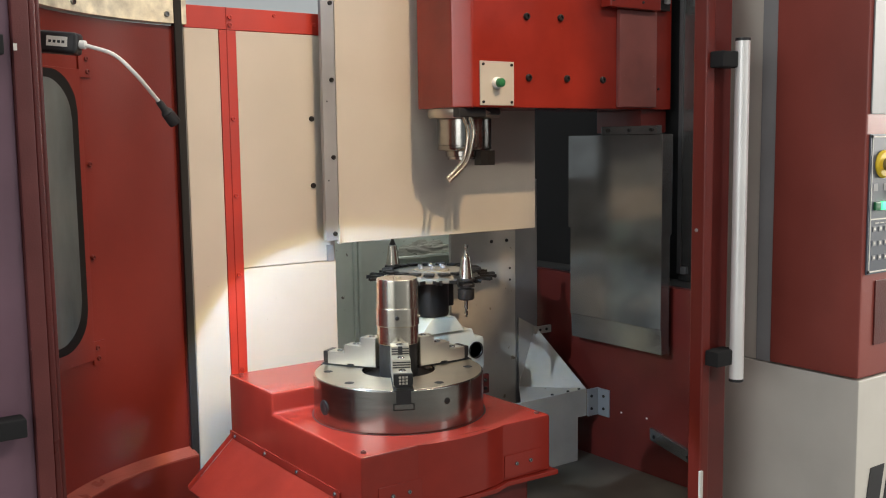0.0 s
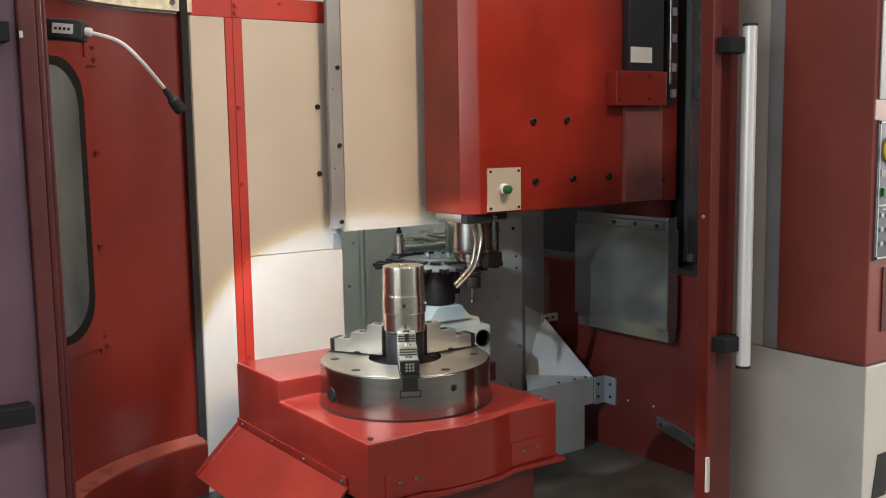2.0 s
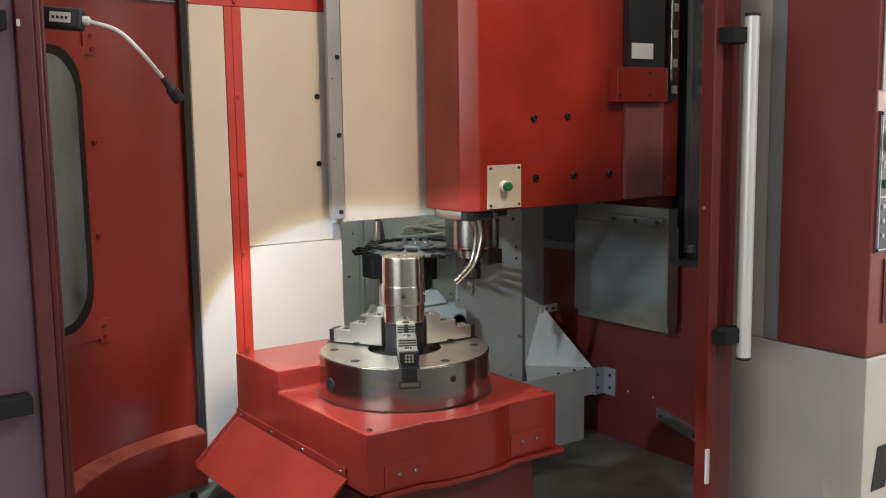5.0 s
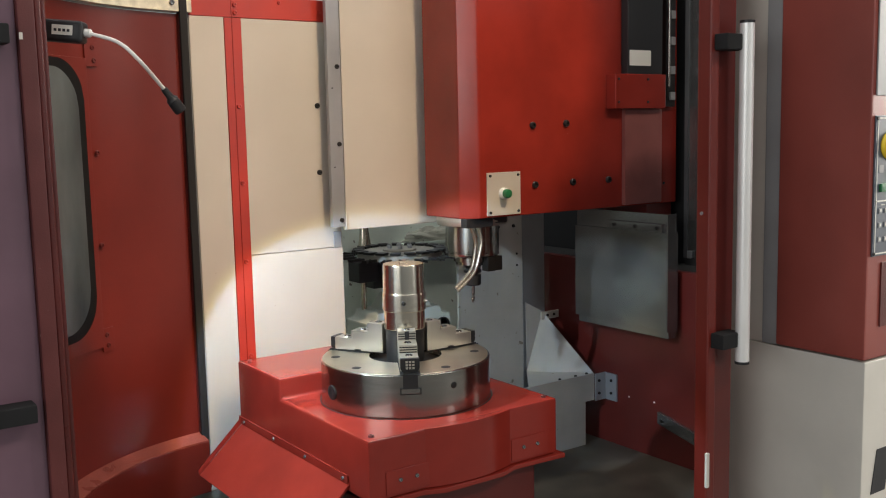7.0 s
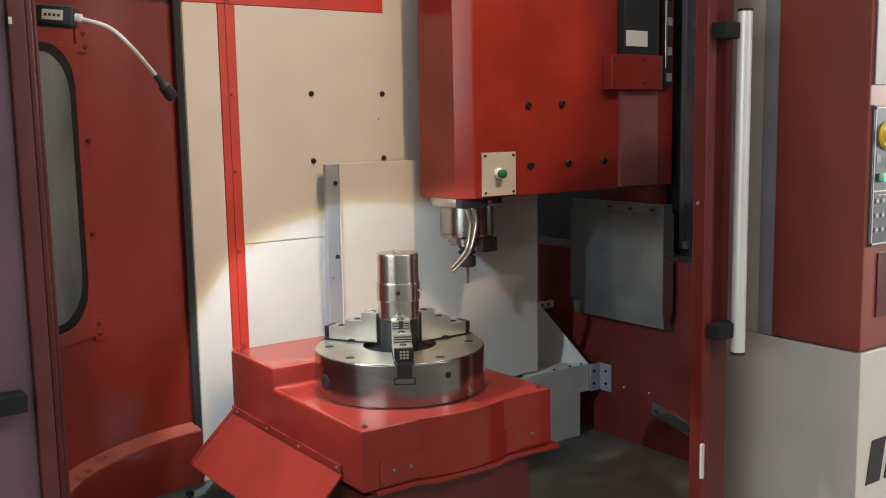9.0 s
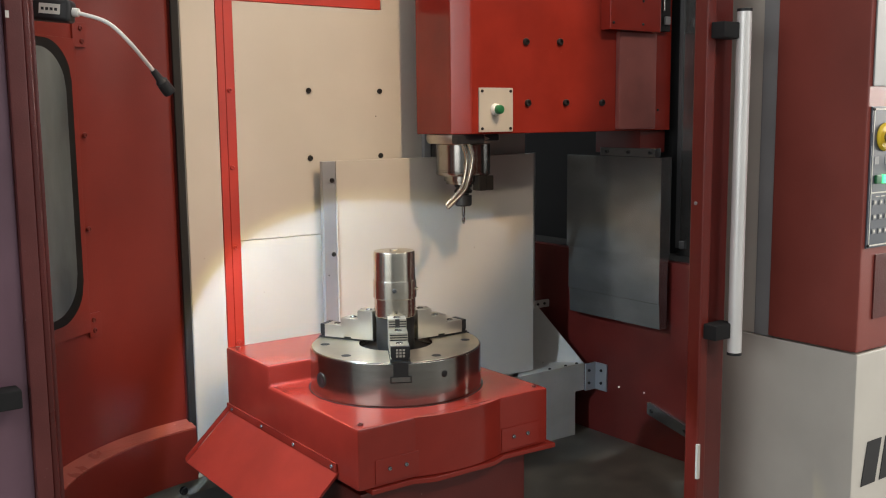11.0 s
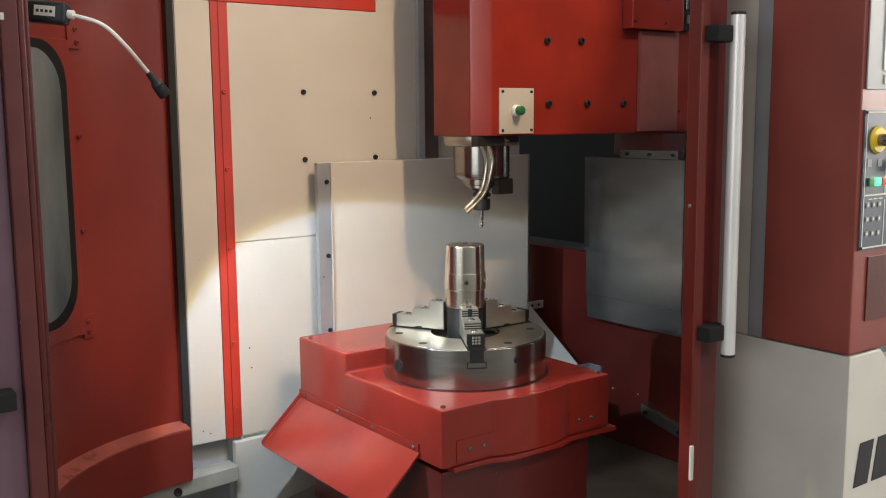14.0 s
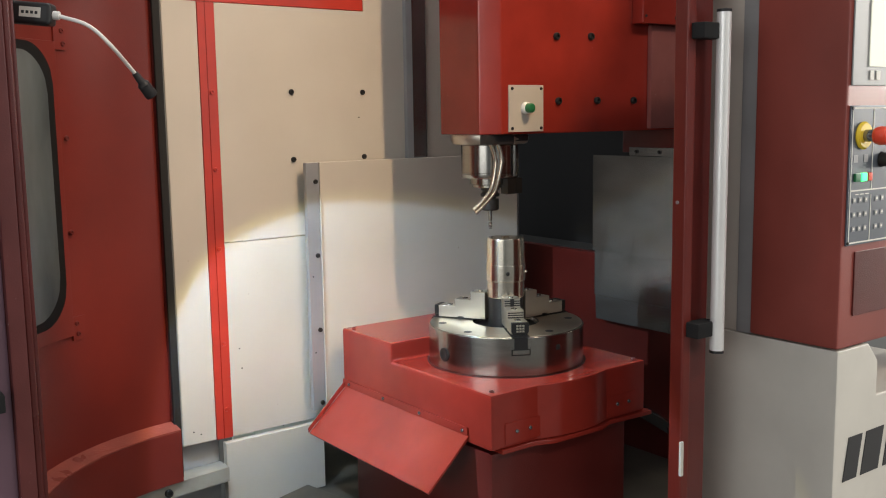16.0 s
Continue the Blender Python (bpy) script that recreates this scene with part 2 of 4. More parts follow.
def arc_wall(c, r0, r1, a0, a1, z0, z1, n=40, w=0.0):
    """A curved sheet between two radii, two angles (degrees) and two heights."""
    pts = [(c[0] + r1 * math.cos(radians(a0 + (a1 - a0) * i / n)), c[1] + r1 * math.sin(radians(a0 + (a1 - a0) * i / n))) for i in range(n + 1)]
    pts += [(c[0] + r0 * math.cos(radians(a1 + (a0 - a1) * i / n)), c[1] + r0 * math.sin(radians(a1 + (a0 - a1) * i / n))) for i in range(n + 1)]
    return prism(pts, z0, z1, w)


SCREW = {}


def screw(parent, at, way, r=0.006, mat=None, name="screw"):
    """A hex-socket cap screw."""
    mat = mat or IRON
    key = (round(r, 5), mat.name)
    if key not in SCREW:
        bm = turned([(0, r * 0.35), (r * 0.45, r * 0.35), (r * 0.5, r * 0.75), (r * 0.85, r * 0.75), (r, r * 0.5), (r, -r * 0.2)], seg=12)
        ob = part(name, bm, mat)
        SCREW[key] = ob.data
        bpy.data.objects.remove(ob)
    ob = new(name, SCREW[key])
    ob.matrix_world = Matrix.Translation(at) @ Vector((0, 0, 1)).rotation_difference(Vector(way)).to_matrix().to_4x4()
    ob.parent = parent
    return ob


FRONT, LEFT, UP = (0, -1, 0), (-1, 0, 0), (0, 0, 1)

# ---- the hall round the machine ----
tagged(part("ground", box((-9, -9, -0.1), (9, 9, 0), 0), CONCRETE), "grey concrete workshop floor", "floor", kind="structure")
for nm, a, b in (("wall_north", (-9, 6, 0), (9, 6.2, 3.6)), ("wall_south", (-9, -9.2, 0), (9, -9, 7)), ("wall_east", (9, -9, 0), (9.2, 6, 7)), ("wall_west", (-9.2, -9, 0), (-9, 6, 7))):
    tagged(part(nm, box(a, b, 0), PLASTER), "pale painted workshop wall", "wall", kind="structure")

# ---- machine enclosure ----
WY = 0.50


def back_wall():
    w = root("wall_back", "cream sheet-metal rear lining of the machine with red trim", "wall", kind="structure")
    part("narrow_panel", box((-0.300, WY, 0.675), (-0.2065, WY + 0.02, 1.829), 0.004), CREAM, w)
    part("corner_fold", prism([(-0.316, WY + 0.012), (-0.3005, WY + 0.001), (-0.3005, WY + 0.02), (-0.316, WY + 0.03)], 0.675, 1.885, 0.002), SLATE, w)
    part("upper_panel", prism([(-0.1595, 1.2065), (0.118, 1.2065), (0.118, 1.32), (0.83, 1.32), (0.83, 1.95), (0.292, 1.95), (0.292, 1.827), (-0.1595, 1.827)], WY, WY + 0.02, 0.002, "y"), CREAM, w)
    part("lower_panel", box((-0.1595, WY, 0.675), (0.120, WY + 0.02, 1.2045), 0.002), CREAM, w)
    part("red_strip", box((-0.206, WY - 0.0015, 0.675), (-0.160, WY + 0.02, 1.827), 0.001), BRIGHT_RED, w, "bright red painted vertical strip")
    part("red_top_trim", box((-0.300, WY - 0.001, 1.828), (0.29, WY + 0.02, 1.885), 0.002), BRIGHT_RED, w, "bright red painted top trim")
    part("lap_edge", box((-0.1865, WY - 0.003, 0.675), (-0.1845, WY - 0.0015, 1.885), 0.0004), RED, w)
    for z in (1.86, 1.84, 1.60, 1.40, 1.19, 0.935, 0.755):
        screw(w, (-0.176, WY - 0.002, z), FRONT, 0.006, BRIGHT_RED)
    for x, z in ((-0.05, 1.872), (0.07, 1.855)):
        screw(w, (x, WY - 0.001, z), FRONT, 0.005, BRIGHT_RED)
    for x in (0.054, 0.282):
        for z in (1.601, 1.418):
            screw(w, (x, WY, z), FRONT, 0.0075)
    for x, z in ((-0.27, 0.71), (-0.125, 0.86), (-0.13, 0.915), (-0.25, 0.70), (0.268, 1.53)):
        screw(w, (x, WY, z), FRONT, 0.0019)
    # steel guide posts behind the head
    part("guide_post", box((0.425, WY - 0.018, 1.33), (0.447, WY - 0.001, 2.2), 0.002), SLATE, w)
    part("guide_post", box((0.447, WY - 0.012, 1.33), (0.50, WY - 0.001, 2.2), 0.002), SHEET, w)
    part("hinge_plate", box((0.090, WY - 0.006, 1.205), (0.112, WY - 0.001, 1.25), 0.001), RAIL, w)
    part("foot_panel", box((-0.186, WY - 0.012, 0.47), (0.115, WY + 0.01, 0.664), 0.003), CREAM, w)
    part("foot_recess", box((-0.32, WY + 0.035, 0.47), (-0.187, WY + 0.05, 0.674), 0.001), SLATE, w)
    rail = part("coolant_channel", prism([(-0.60, 0.545), (-0.189, 0.566), (-0.189, 0.606), (-0.60, 0.585)], WY - 0.035, WY + 0.03, 0.003, "y"), DULL)
    tagged(rail, "grimy steel coolant channel below the rear lining", "channel")
    screw(rail, (-0.36, WY - 0.036, 0.575), FRONT, 0.011)
    return w


back_wall()


def curved_door():
    """The left door leaf, a quarter cylinder seen from inside, with its window."""
    c = (-0.27, -0.07)
    d = root("curved_door", "open curved red sheet-metal machine door with a rounded window", "door")
    part("skin", arc_wall(c, 0.575, 0.60, 94.5, 172, 0.60, 1.83, 48), RED_DOOR, d)
    led = arc_wall(c, 0.528, 0.574, 95.5, 170, 0.60, 0.748, 40)
    for v in led.verts:
        if v.co.z > 0.7 and (Vector((v.co.x - c[0], v.co.y - c[1]))).length < 0.55:
            v.co.z -= 0.012
    part("bottom_ledge", bevel(led, 0.003), RED_DOOR, d)
    # thin cap whose lighter colour paints the light falling on the ledge
    cap = arc_wall(c, 0.529, 0.574, 95.6, 169.9, 0.7485, 0.7515, 40)
    for v in cap.verts:
        if (Vector((v.co.x - c[0], v.co.y - c[1]))).length < 0.55:
            v.co.z -= 0.012
    part("ledge_top", cap, LIT_WORN_LEDGE, d, "rubbed red ledge top, lightened as if lit")
    part("edge_fold", arc_wall(c, 0.560, 0.5745, 94.6, 96.0, 0.752, 1.83, 4, 0.003), RED_OLD_SHADED, d)
    part("window_frame", arc_wall(c, 0.566, 0.574, 123.9, 160, 1.035, 1.708, 24, 0.002), RED_DOOR, d)
    for z in (1.022, 1.690):
        part("corner_plate", arc_wall(c, 0.5695, 0.574, 120.0, 123.85, z, z + 0.056, 4, 0.001), RED_DOOR, d)
    bm = bmesh.new()
    a0, a1, z0, z1, rad = 127.9, 150.0, 1.090, 1.683, 0.09
    cols = []
    n = 40
    rim = bmesh.new()
    ring = []
    for i in range(n + 1):
        k = max(0.0, 1 - (i / n) * radians(a1 - a0 + 2.2) * 0.5642 / rad)
        inset = rad * (1 - math.sqrt(max(0.0, 1 - k * k)))
        a = radians(a0 - 2.2 + (a1 - a0 + 2.2) * i / n)
        ring.append([rim.verts.new((c[0] + 0.5642 * math.cos(a), c[1] + 0.5642 * math.sin(a), z)) for z in (z0 - 0.020 + inset, z1 + 0.020 - inset)])
    for p, q in zip(ring, ring[1:]):
        rim.faces.new((p[0], q[0], q[1], p[1]))
    bmesh.ops.solidify(rim, geom=rim.faces[:], thickness=0.0008)
    part("window_gasket", rim, RUBBER, d, "black rubber window gasket")
    for i in range(n + 1):
        s = i / n
        arcpos = s * radians(a1 - a0) * 0.563
        k = max(0.0, 1 - arcpos / rad)
        inset = rad * (1 - math.sqrt(max(0.0, 1 - k * k)))
        a = radians(a0 + (a1 - a0) * s)
        cols.append([bm.verts.new((c[0] + 0.563 * math.cos(a), c[1] + 0.563 * math.sin(a), z)) for z in (z0 + inset, z1 - inset)])
    for p, q in zip(cols, cols[1:]):
        bm.faces.new((p[0], q[0], q[1], p[1]))
    bmesh.ops.solidify(bm, geom=bm.faces[:], thickness=0.003)
    part("window_pane", bm, GLASS_DARK, d, "smoky grey window pane")
    for a, z in ((121.7, 1.733), (121.4, 1.704), (122.1, 1.492), (122.6, 1.276), (122.8, 1.062), (122.5, 1.037)):
        p = (c[0] + 0.570 * math.cos(radians(a - 0.2)), c[1] + 0.570 * math.sin(radians(a - 0.2)), z)
        screw(d, p, (c[0] - p[0], c[1] - p[1], 0), 0.006, RED_OLD_SHADED)
    t = part("top_track", arc_wall(c, 0.560, 0.60, 92.5, 172, 1.834, 1.93, 40, 0.002), BRASS)
    tagged(t, "mottled galvanised curved track strip above the door", "rail")
    for a in (126, 98):
        p = (c[0] + 0.559 * math.cos(radians(a)), c[1] + 0.559 * math.sin(radians(a)), 1.855)
        screw(t, p, (c[0] - p[0], c[1] - p[1], 0), 0.007, SHEET)
    # seal made wider than its part, to paint the soft shadow beside it
    e = part("door_jamb", box((-0.329, 0.482, 0.60), (-0.309, 0.510, 1.93), 0.004), RUBBER)
    tagged(e, "black rubber seal jamb beside the curved door, widened for its shadow", "trim", kind="structure")


curved_door()


def handle_bar(stile, at, z0, z1, way):
    x, y = at
    h = part("door_handle", turned([(0, z0), (0.0135, z0), (0.0155, z0 + 0.003), (0.0155, z1 - 0.003), (0.0135, z1), (0, z1)], (x, y, 0), 28), ALU, stile, "long brushed aluminium tube handle")
    for z in (z0, z1):
        part("end_cap", turned([(0, -0.003), (0.016, -0.003), (0.016, 0.003), (0, 0.003)], (x, y, z), 24), BLACK, h, "black end cap")
    for z in (z0 + 0.052, z1 - 0.042):
        lo = [min(x, x + way[0]) - 0.004, min(y, y + way[1]), z - 0.017]
        hi = [max(x, x + way[0]) + 0.004, max(y, y + way[1]), z + 0.017]
        part("bracket", box(lo, hi, 0.004), RUBBER, h, "black bracket")


def door_stiles():
    s = root("door_stile", "worn red door stile with a rolled edge and tube handle", "door frame", "door stiles")
    part("stile", box((-0.829, -0.075, 0.35), (-0.800, -0.035, 1.95), 0.003), CHALKY, s)
    part("rolled_edge", box((-0.7995, -0.068, 0.35), (-0.787, -0.045, 1.95), 0.004, 3), RED_OLD_SHADED, s)
    part("inner_flange", box((-0.7865, -0.060, 0.35), (-0.778, 0.02, 1.95), 0.003), RED_OLD_SHADED, s)
    part("door_skin", box((-1.20, -0.060, 0.35), (-0.8295, -0.045, 1.95), 0.003), MAUVE, s, "glossy red door skin, mauve from a painted reflection")
    part("paint_chip", box((-0.8285, -0.0756, 1.700), (-0.8225, -0.0748, 1.712), 0), PAPER, s, "chipped white spot")
    handle_bar(s, (-0.945, -0.105), 0.988, 1.749, (0.092, 0.045))
    r = root("door_stile", "red door stile with a shade-darkened panel and a tube handle", "door frame", "door stiles")
    # panel in the darkened red: its shadow is put into the colour
    part("stile", box((0.4805, -0.516, 0.35), (0.546, -0.489, 1.95), 0.004), RED_OLD_SHADED, r)
    part("rolled_edge", box((0.452, -0.526, 0.35), (0.480, -0.489, 1.95), 0.005, 3), RED_DOOR, r)
    screw(r, (0.452, -0.505, 1.335), LEFT, 0.004, RAIL)
    part("door_leaf", prism([(0.530, -0.492), (0.712, -0.376), (0.712, -0.366), (0.526, -0.486)], 0.35, 1.95, 0.001), RED_OLD_SHADED, r)
    part("latch", box((0.448, -0.530, 0.72), (0.458, -0.5235, 0.80), 0.002), GREY, r, "worn aluminium latch plate")
    handle_bar(r, (0.526, -0.560), 1.002, 1.742, (-0.060, 0.041))


door_stiles()


def right_side():
    # wall colour lowered to stand for the little light there
    wr = tagged(part("wall_right", box((1.066, -0.49, 0.35), (1.10, 1.3, 1.078), 0.002), RED_OLD_SHADED), "inner side wall of the machine, red darkened for shade", "wall", kind="structure")
    # ledge and recess wall in matt black: the deep shade is painted
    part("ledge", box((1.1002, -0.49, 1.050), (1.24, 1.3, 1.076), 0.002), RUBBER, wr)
    part("recess_wall", box((1.2402, -0.49, 1.050), (1.27, 1.3, 2.45), 0.002), RUBBER, wr, "recess behind the ram, blackened for its shade")
    ln = tagged(part("side_lining", box((1.208, -0.20, 1.0765), (1.2398, 0.195, 2.45), 0.004), SHEET), "dark brushed sheet lining beside the ram", "machine cover")
    part("edge_fold", box((1.2035, 0.180, 1.101), (1.2077, 0.195, 2.45), 0.001), DARK_SLATE, ln)
    part("clip", box((1.198, 0.160, 1.101), (1.2077, 0.176, 1.125), 0.002), RAIL, ln)
    tagged(part("floor_tray", box((-0.85, -0.45, 0.42), (1.066, 1.3, 0.465), 0.002), OILY), "oily dark steel floor of the machining chamber", "floor", kind="structure")
    tagged(part("chip_plate", prism([(-0.12, 0.10), (0.06, 0.20), (0.02, 0.42), (-0.16, 0.36)], 0.466, 0.520, 0.004), OILY), "dull steel chip plate on the chamber floor", "plate")
    sk = part("angle_bracket", prism([(0.165, 0.584), (-0.12, 0.520), (-0.12, 0.555), (0.165, 0.622)], 1.052, 1.0655, 0.001, "x"), SHEET)
    tagged(sk, "grimy steel angle strip along the wall foot", "bracket")
    for y, z in ((0.145, 0.598), (0.01, 0.568), (-0.07, 0.55)):
        screw(sk, (1.052, y, z), LEFT, 0.006)
    for y, z in ((0.30, 0.640), (0.19, 0.645)):
        screw(sk, (1.066, y, z), LEFT, 0.003, ALU)


right_side()


def chute():
    """Sheet-metal guards on the right, below the tool magazine."""
    g = root("chip_guard", "cream sheet-metal chip guard with a sloping funnel face", "machine cover")
    part("rear_sheet", box((0.64, 0.66, 0.466), (0.915, 0.672, 1.40), 0.002), GUARD, g)
    part("side_sheet", prism([(0.916, 0.660), (1.05, 0.70), (1.05, 0.712), (0.916, 0.672)], 0.466, 1.40, 0.002), SLATE, g)
    for x in (0.81, 0.876):
        screw(g, (x, 0.66, 1.197), FRONT, 0.006)
    for z in (1.10, 1.06):
        screw(g, (0.89, 0.66, z), FRONT, 0.004)
    bm = bmesh.new()
    q = [bm.verts.new(v) for v in ((0.735, 0.42, 0.703), (1.02, 0.42, 0.705), (1.0, 0.655, 0.885), (0.925, 0.655, 0.925), (0.925, 0.655, 0.68))]
    bm.faces.new(q[:2] + q[2:])
    bmesh.ops.triangulate(bm, faces=bm.faces[:])
    bmesh.ops.solidify(bm, geom=bm.faces[:], thickness=0.003)
    part("funnel_face", bm, GUARD, g)
    tab = part("tab", box((0.985, 0.640, 0.858), (1.064, 0.648, 0.885), 0.002), GUARD, g)
    for x in (1.01, 1.04):
        screw(g, (x, 0.640, 0.872), FRONT, 0.005)
    part("front_sheet", prism([(0.70, 0.466), (0.976, 0.466), (0.976, 0.614), (1.016, 0.614), (1.016, 0.706), (0.70, 0.706)], 0.412, 0.419, 0.001, "y"), GUARD, g)
    for x in (0.87, 0.94, 0.99):
        screw(g, (x, 0.422, 0.706), UP, 0.005)
    b = root("corner_bracket", "pale zinc angle bracket screwed to the red wall", "bracket")
    part("leg", box((1.0165, 0.404, 0.612), (1.0655, 0.411, 0.704), 0.001), RAIL, b)
    part("leg", box((1.0595, 0.352, 0.612), (1.0655, 0.4035, 0.704), 0.001), RAIL, b)
    for z in (0.637, 0.680):
        screw(b, (1.030, 0.404, z), FRONT, 0.005)
        screw(b, (1.0595, 0.376, z), LEFT, 0.005)


chute()


def alcove():
    """The housing of the tool magazine behind the sliding cover."""
    a = root("magazine_housing", "pale green painted housing of the tool magazine", "machine housing", kind="structure")
    part("back_plate", box((0.05, 0.972, 0.466), (1.06, 0.985, 1.225), 0.002), GREEN, a)
    part("side_plate", box((0.120, 0.525, 0.466), (0.132, 0.971, 1.225), 0.002), GREEN, a)
    part("inner_sheet", box((0.133, 0.955, 0.466), (0.440, 0.965, 1.225), 0.002), GREEN, a)
    for x in (0.4415, 0.460):
        part("upright", box((x, 0.945, 0.466), (x + 0.012, 0.971, 1.225), 0.003), GREEN, a)
    part("ledge", box((0.60, 0.93, 1.125), (0.86, 0.971, 1.135), 0.002), GREEN, a)
    lump = bmesh.new()
    bmesh.ops.create_icosphere(lump, subdivisions=5, radius=1.0)
    for v in lump.verts:
        d = v.co.normalized()
        k = 1 + 0.35 * noise.noise(d * 2.3) + 0.22 * noise.noise(d * 5.5)
        v.co = Vector((d.x * 0.105 * k, d.y * 0.018 * k, max(-0.012, d.z * 0.034 * k))) + Vector((0.735, 0.950, 1.1475))
    rag = part("rag", lump, RAG)
    tagged(rag, "crumpled pale cleaning rag on the housing ledge", "rag")


alcove()


def control_cabinet():
    c = root("control_cabinet", "grey machine cabinet with a dark red control console", "control cabinet")
    part("lower_body", prism([(0.705, 0.0), (1.3, 0.0), (1.3, 0.88), (0.872, 0.88), (0.872, 0.96), (0.83, 1.006), (0.705, 1.006)], -0.744, -0.375, 0.004, "y"), GREY, c)
    part("upper_side", box((0.712, -0.476, 1.007), (0.76, -0.375, 1.96), 0.003), GREY, c)
    part("corner_post", box((0.707, -0.519, 1.007), (0.74, -0.4765, 1.96), 0.004), SLATE, c)
    con = part("console", box((0.700, -0.744, 1.010), (1.25, -0.520, 1.96), 0.006), RED_DULL, c, "dark red console housing")
    # flat plate; the recess's shade is given by the darker red
    recess = part("keyboard_recess", box((0.752, -0.7475, 1.08), (1.10, -0.7445, 1.222), 0.001), RED_OLD_SHADED, c, "keyboard recess, a plate darkened for depth")
    scr = part("screen_bezel", box((0.712, -0.7485, 1.58), (1.12, -0.7445, 1.94), 0.002), SLATE, c)
    part("screen", box((0.770, -0.7515, 1.62), (1.08, -0.749, 1.90), 0.001), SCREEN, c)
    part("soft_key", box((0.775, -0.7515, 1.592), (0.790, -0.749, 1.612), 0.001), PAPER, c)
    part("soft_key", box((0.800, -0.7515, 1.592), (0.815, -0.749, 1.612), 0.001), PAPER, c)
    pan = part("button_panel", box((0.712, -0.7485, 1.238), (1.02, -0.7445, 1.538), 0.001), PANEL_BLUE, c, "dark blue-grey button panel with white outlines")
    for a, b in (((0.718, 1.242), (1.01, 1.245)), ((0.718, 1.531), (1.01, 1.534)), ((0.718, 1.245), (0.7205, 1.531)), ((0.718, 1.355), (1.01, 1.358)), ((0.80, 1.358), (0.8025, 1.531)), ((0.80, 1.245), (0.8025, 1.345))):
        part("outline", box((a[0], -0.7495, a[1]), (b[0], -0.7486, b[1]), 0), PAPER, pan)
    part("ring", turned([(0.012, 0), (0.029, 0), (0.030, 0.003), (0.026, 0.008), (0.012, 0.008)], (0.760, -0.7485, 1.474), 36, FRONT), YELLOW, pan, "yellow emergency-stop collar")
    part("collar", turned([(0.013, 0.004), (0.013, 0.030), (0.0, 0.030)], (0.760, -0.7485, 1.474), 24, FRONT), SHEET, pan)
    part("stop_button", turned([(0.010, 0.026), (0.017, 0.030), (0.020, 0.040), (0.019, 0.052), (0.014, 0.057), (0, 0.058)], (0.760, -0.7485, 1.474), 32, FRONT), STOP_RED, pan, "red mushroom stop button")
    for x, z in ((0.735, 1.425), (0.775, 1.425)):
        part("legend_plate", box((x - 0.008, -0.7495, z - 0.008), (x + 0.008, -0.7486, z + 0.008), 0), SLATE, pan)
    part("selector", turned([(0.0, 0.025), (0.014, 0.025), (0.016, 0), (0.018, 0)], (0.84, -0.7485, 1.42), 20, FRONT), IRON, pan)
    part("lit_key", box((0.752, -0.756, 1.376), (0.774, -0.7487, 1.394), 0.002), LIT_GREEN, pan, "glowing green key")
    part("dark_key", box((0.729, -0.755, 1.376), (0.750, -0.7487, 1.394), 0.002), GREEN_KEY, pan)
    part("red_key", box((0.780, -0.755, 1.376), (0.796, -0.7487, 1.394), 0.002), STOP_RED, pan)
    for i in range(5):
        for j in range(3):
            x = 0.735 + 0.023 * i + (0.02 if i > 2 else 0)
            part("membrane_key", box((x - 0.006, -0.7505, 1.330 - j * 0.031), (x + 0.006, -0.7487, 1.341 - j * 0.031), 0.001), SLATE, pan)
            part("key_mark", box((x - 0.003, -0.7510, 1.3335 - j * 0.031), (x + 0.003, -0.7506, 1.3385 - j * 0.031), 0), PAPER, pan)
    for i in range(3):
        part("legend_bar", box((0.738 + 0.02 * i, -0.7495, 1.347), (0.752 + 0.02 * i, -0.7487, 1.349), 0), PAPER, pan)
    for z in (1.2435, 1.5325):
        screw(pan, (0.716, -0.7487, z), FRONT, 0.0035)
    # model marking: slanted black shapes
    x = 0.742
    for wdt in (0.068, 0.090, 0.066):
        z0, z1, lean = 0.700 + (x - 0.742) * 0.0, 0.800, 0.020
        part("marking", prism([(x, z0), (x + wdt * 0.82, z0), (x + wdt * 0.82 + lean, z1), (x + lean, z1)], -0.7458, -0.7442, 0, "y"), INK, c, "slanted black marking", smooth=False)
        x += wdt + 0.006
    return c


control_cabinet()


# ---- the sliding magazine cover ----
def magazine_cover():
    c = root("magazine_cover", "cream sheet-metal sliding cover with a screwed zinc edge rail", "machine cover")
    y = 0.458
    part("sheet", box((0.107, y, 1.256), (0.830, y + 0.012, 1.962), 0.002), CREAM, c)
    part("edge_rail", box((0.066, y - 0.004, 1.266), (0.106, y + 0.012, 1.962), 0.002), RAIL, c, "zinc-grey edge rail")
    part("edge_lip", box((0.1065, y - 0.007, 1.256), (0.1095, y - 0.001, 1.962), 0.001), CREAM, c)
    for z in (1.285, 1.495, 1.705, 1.91):
        screw(c, (0.094, y - 0.004, z), FRONT, 0.0065)
    for z in (1.432, 1.647):
        screw(c, (0.078, y - 0.004, z), FRONT, 0.002)
    return c


cover = magazine_cover()


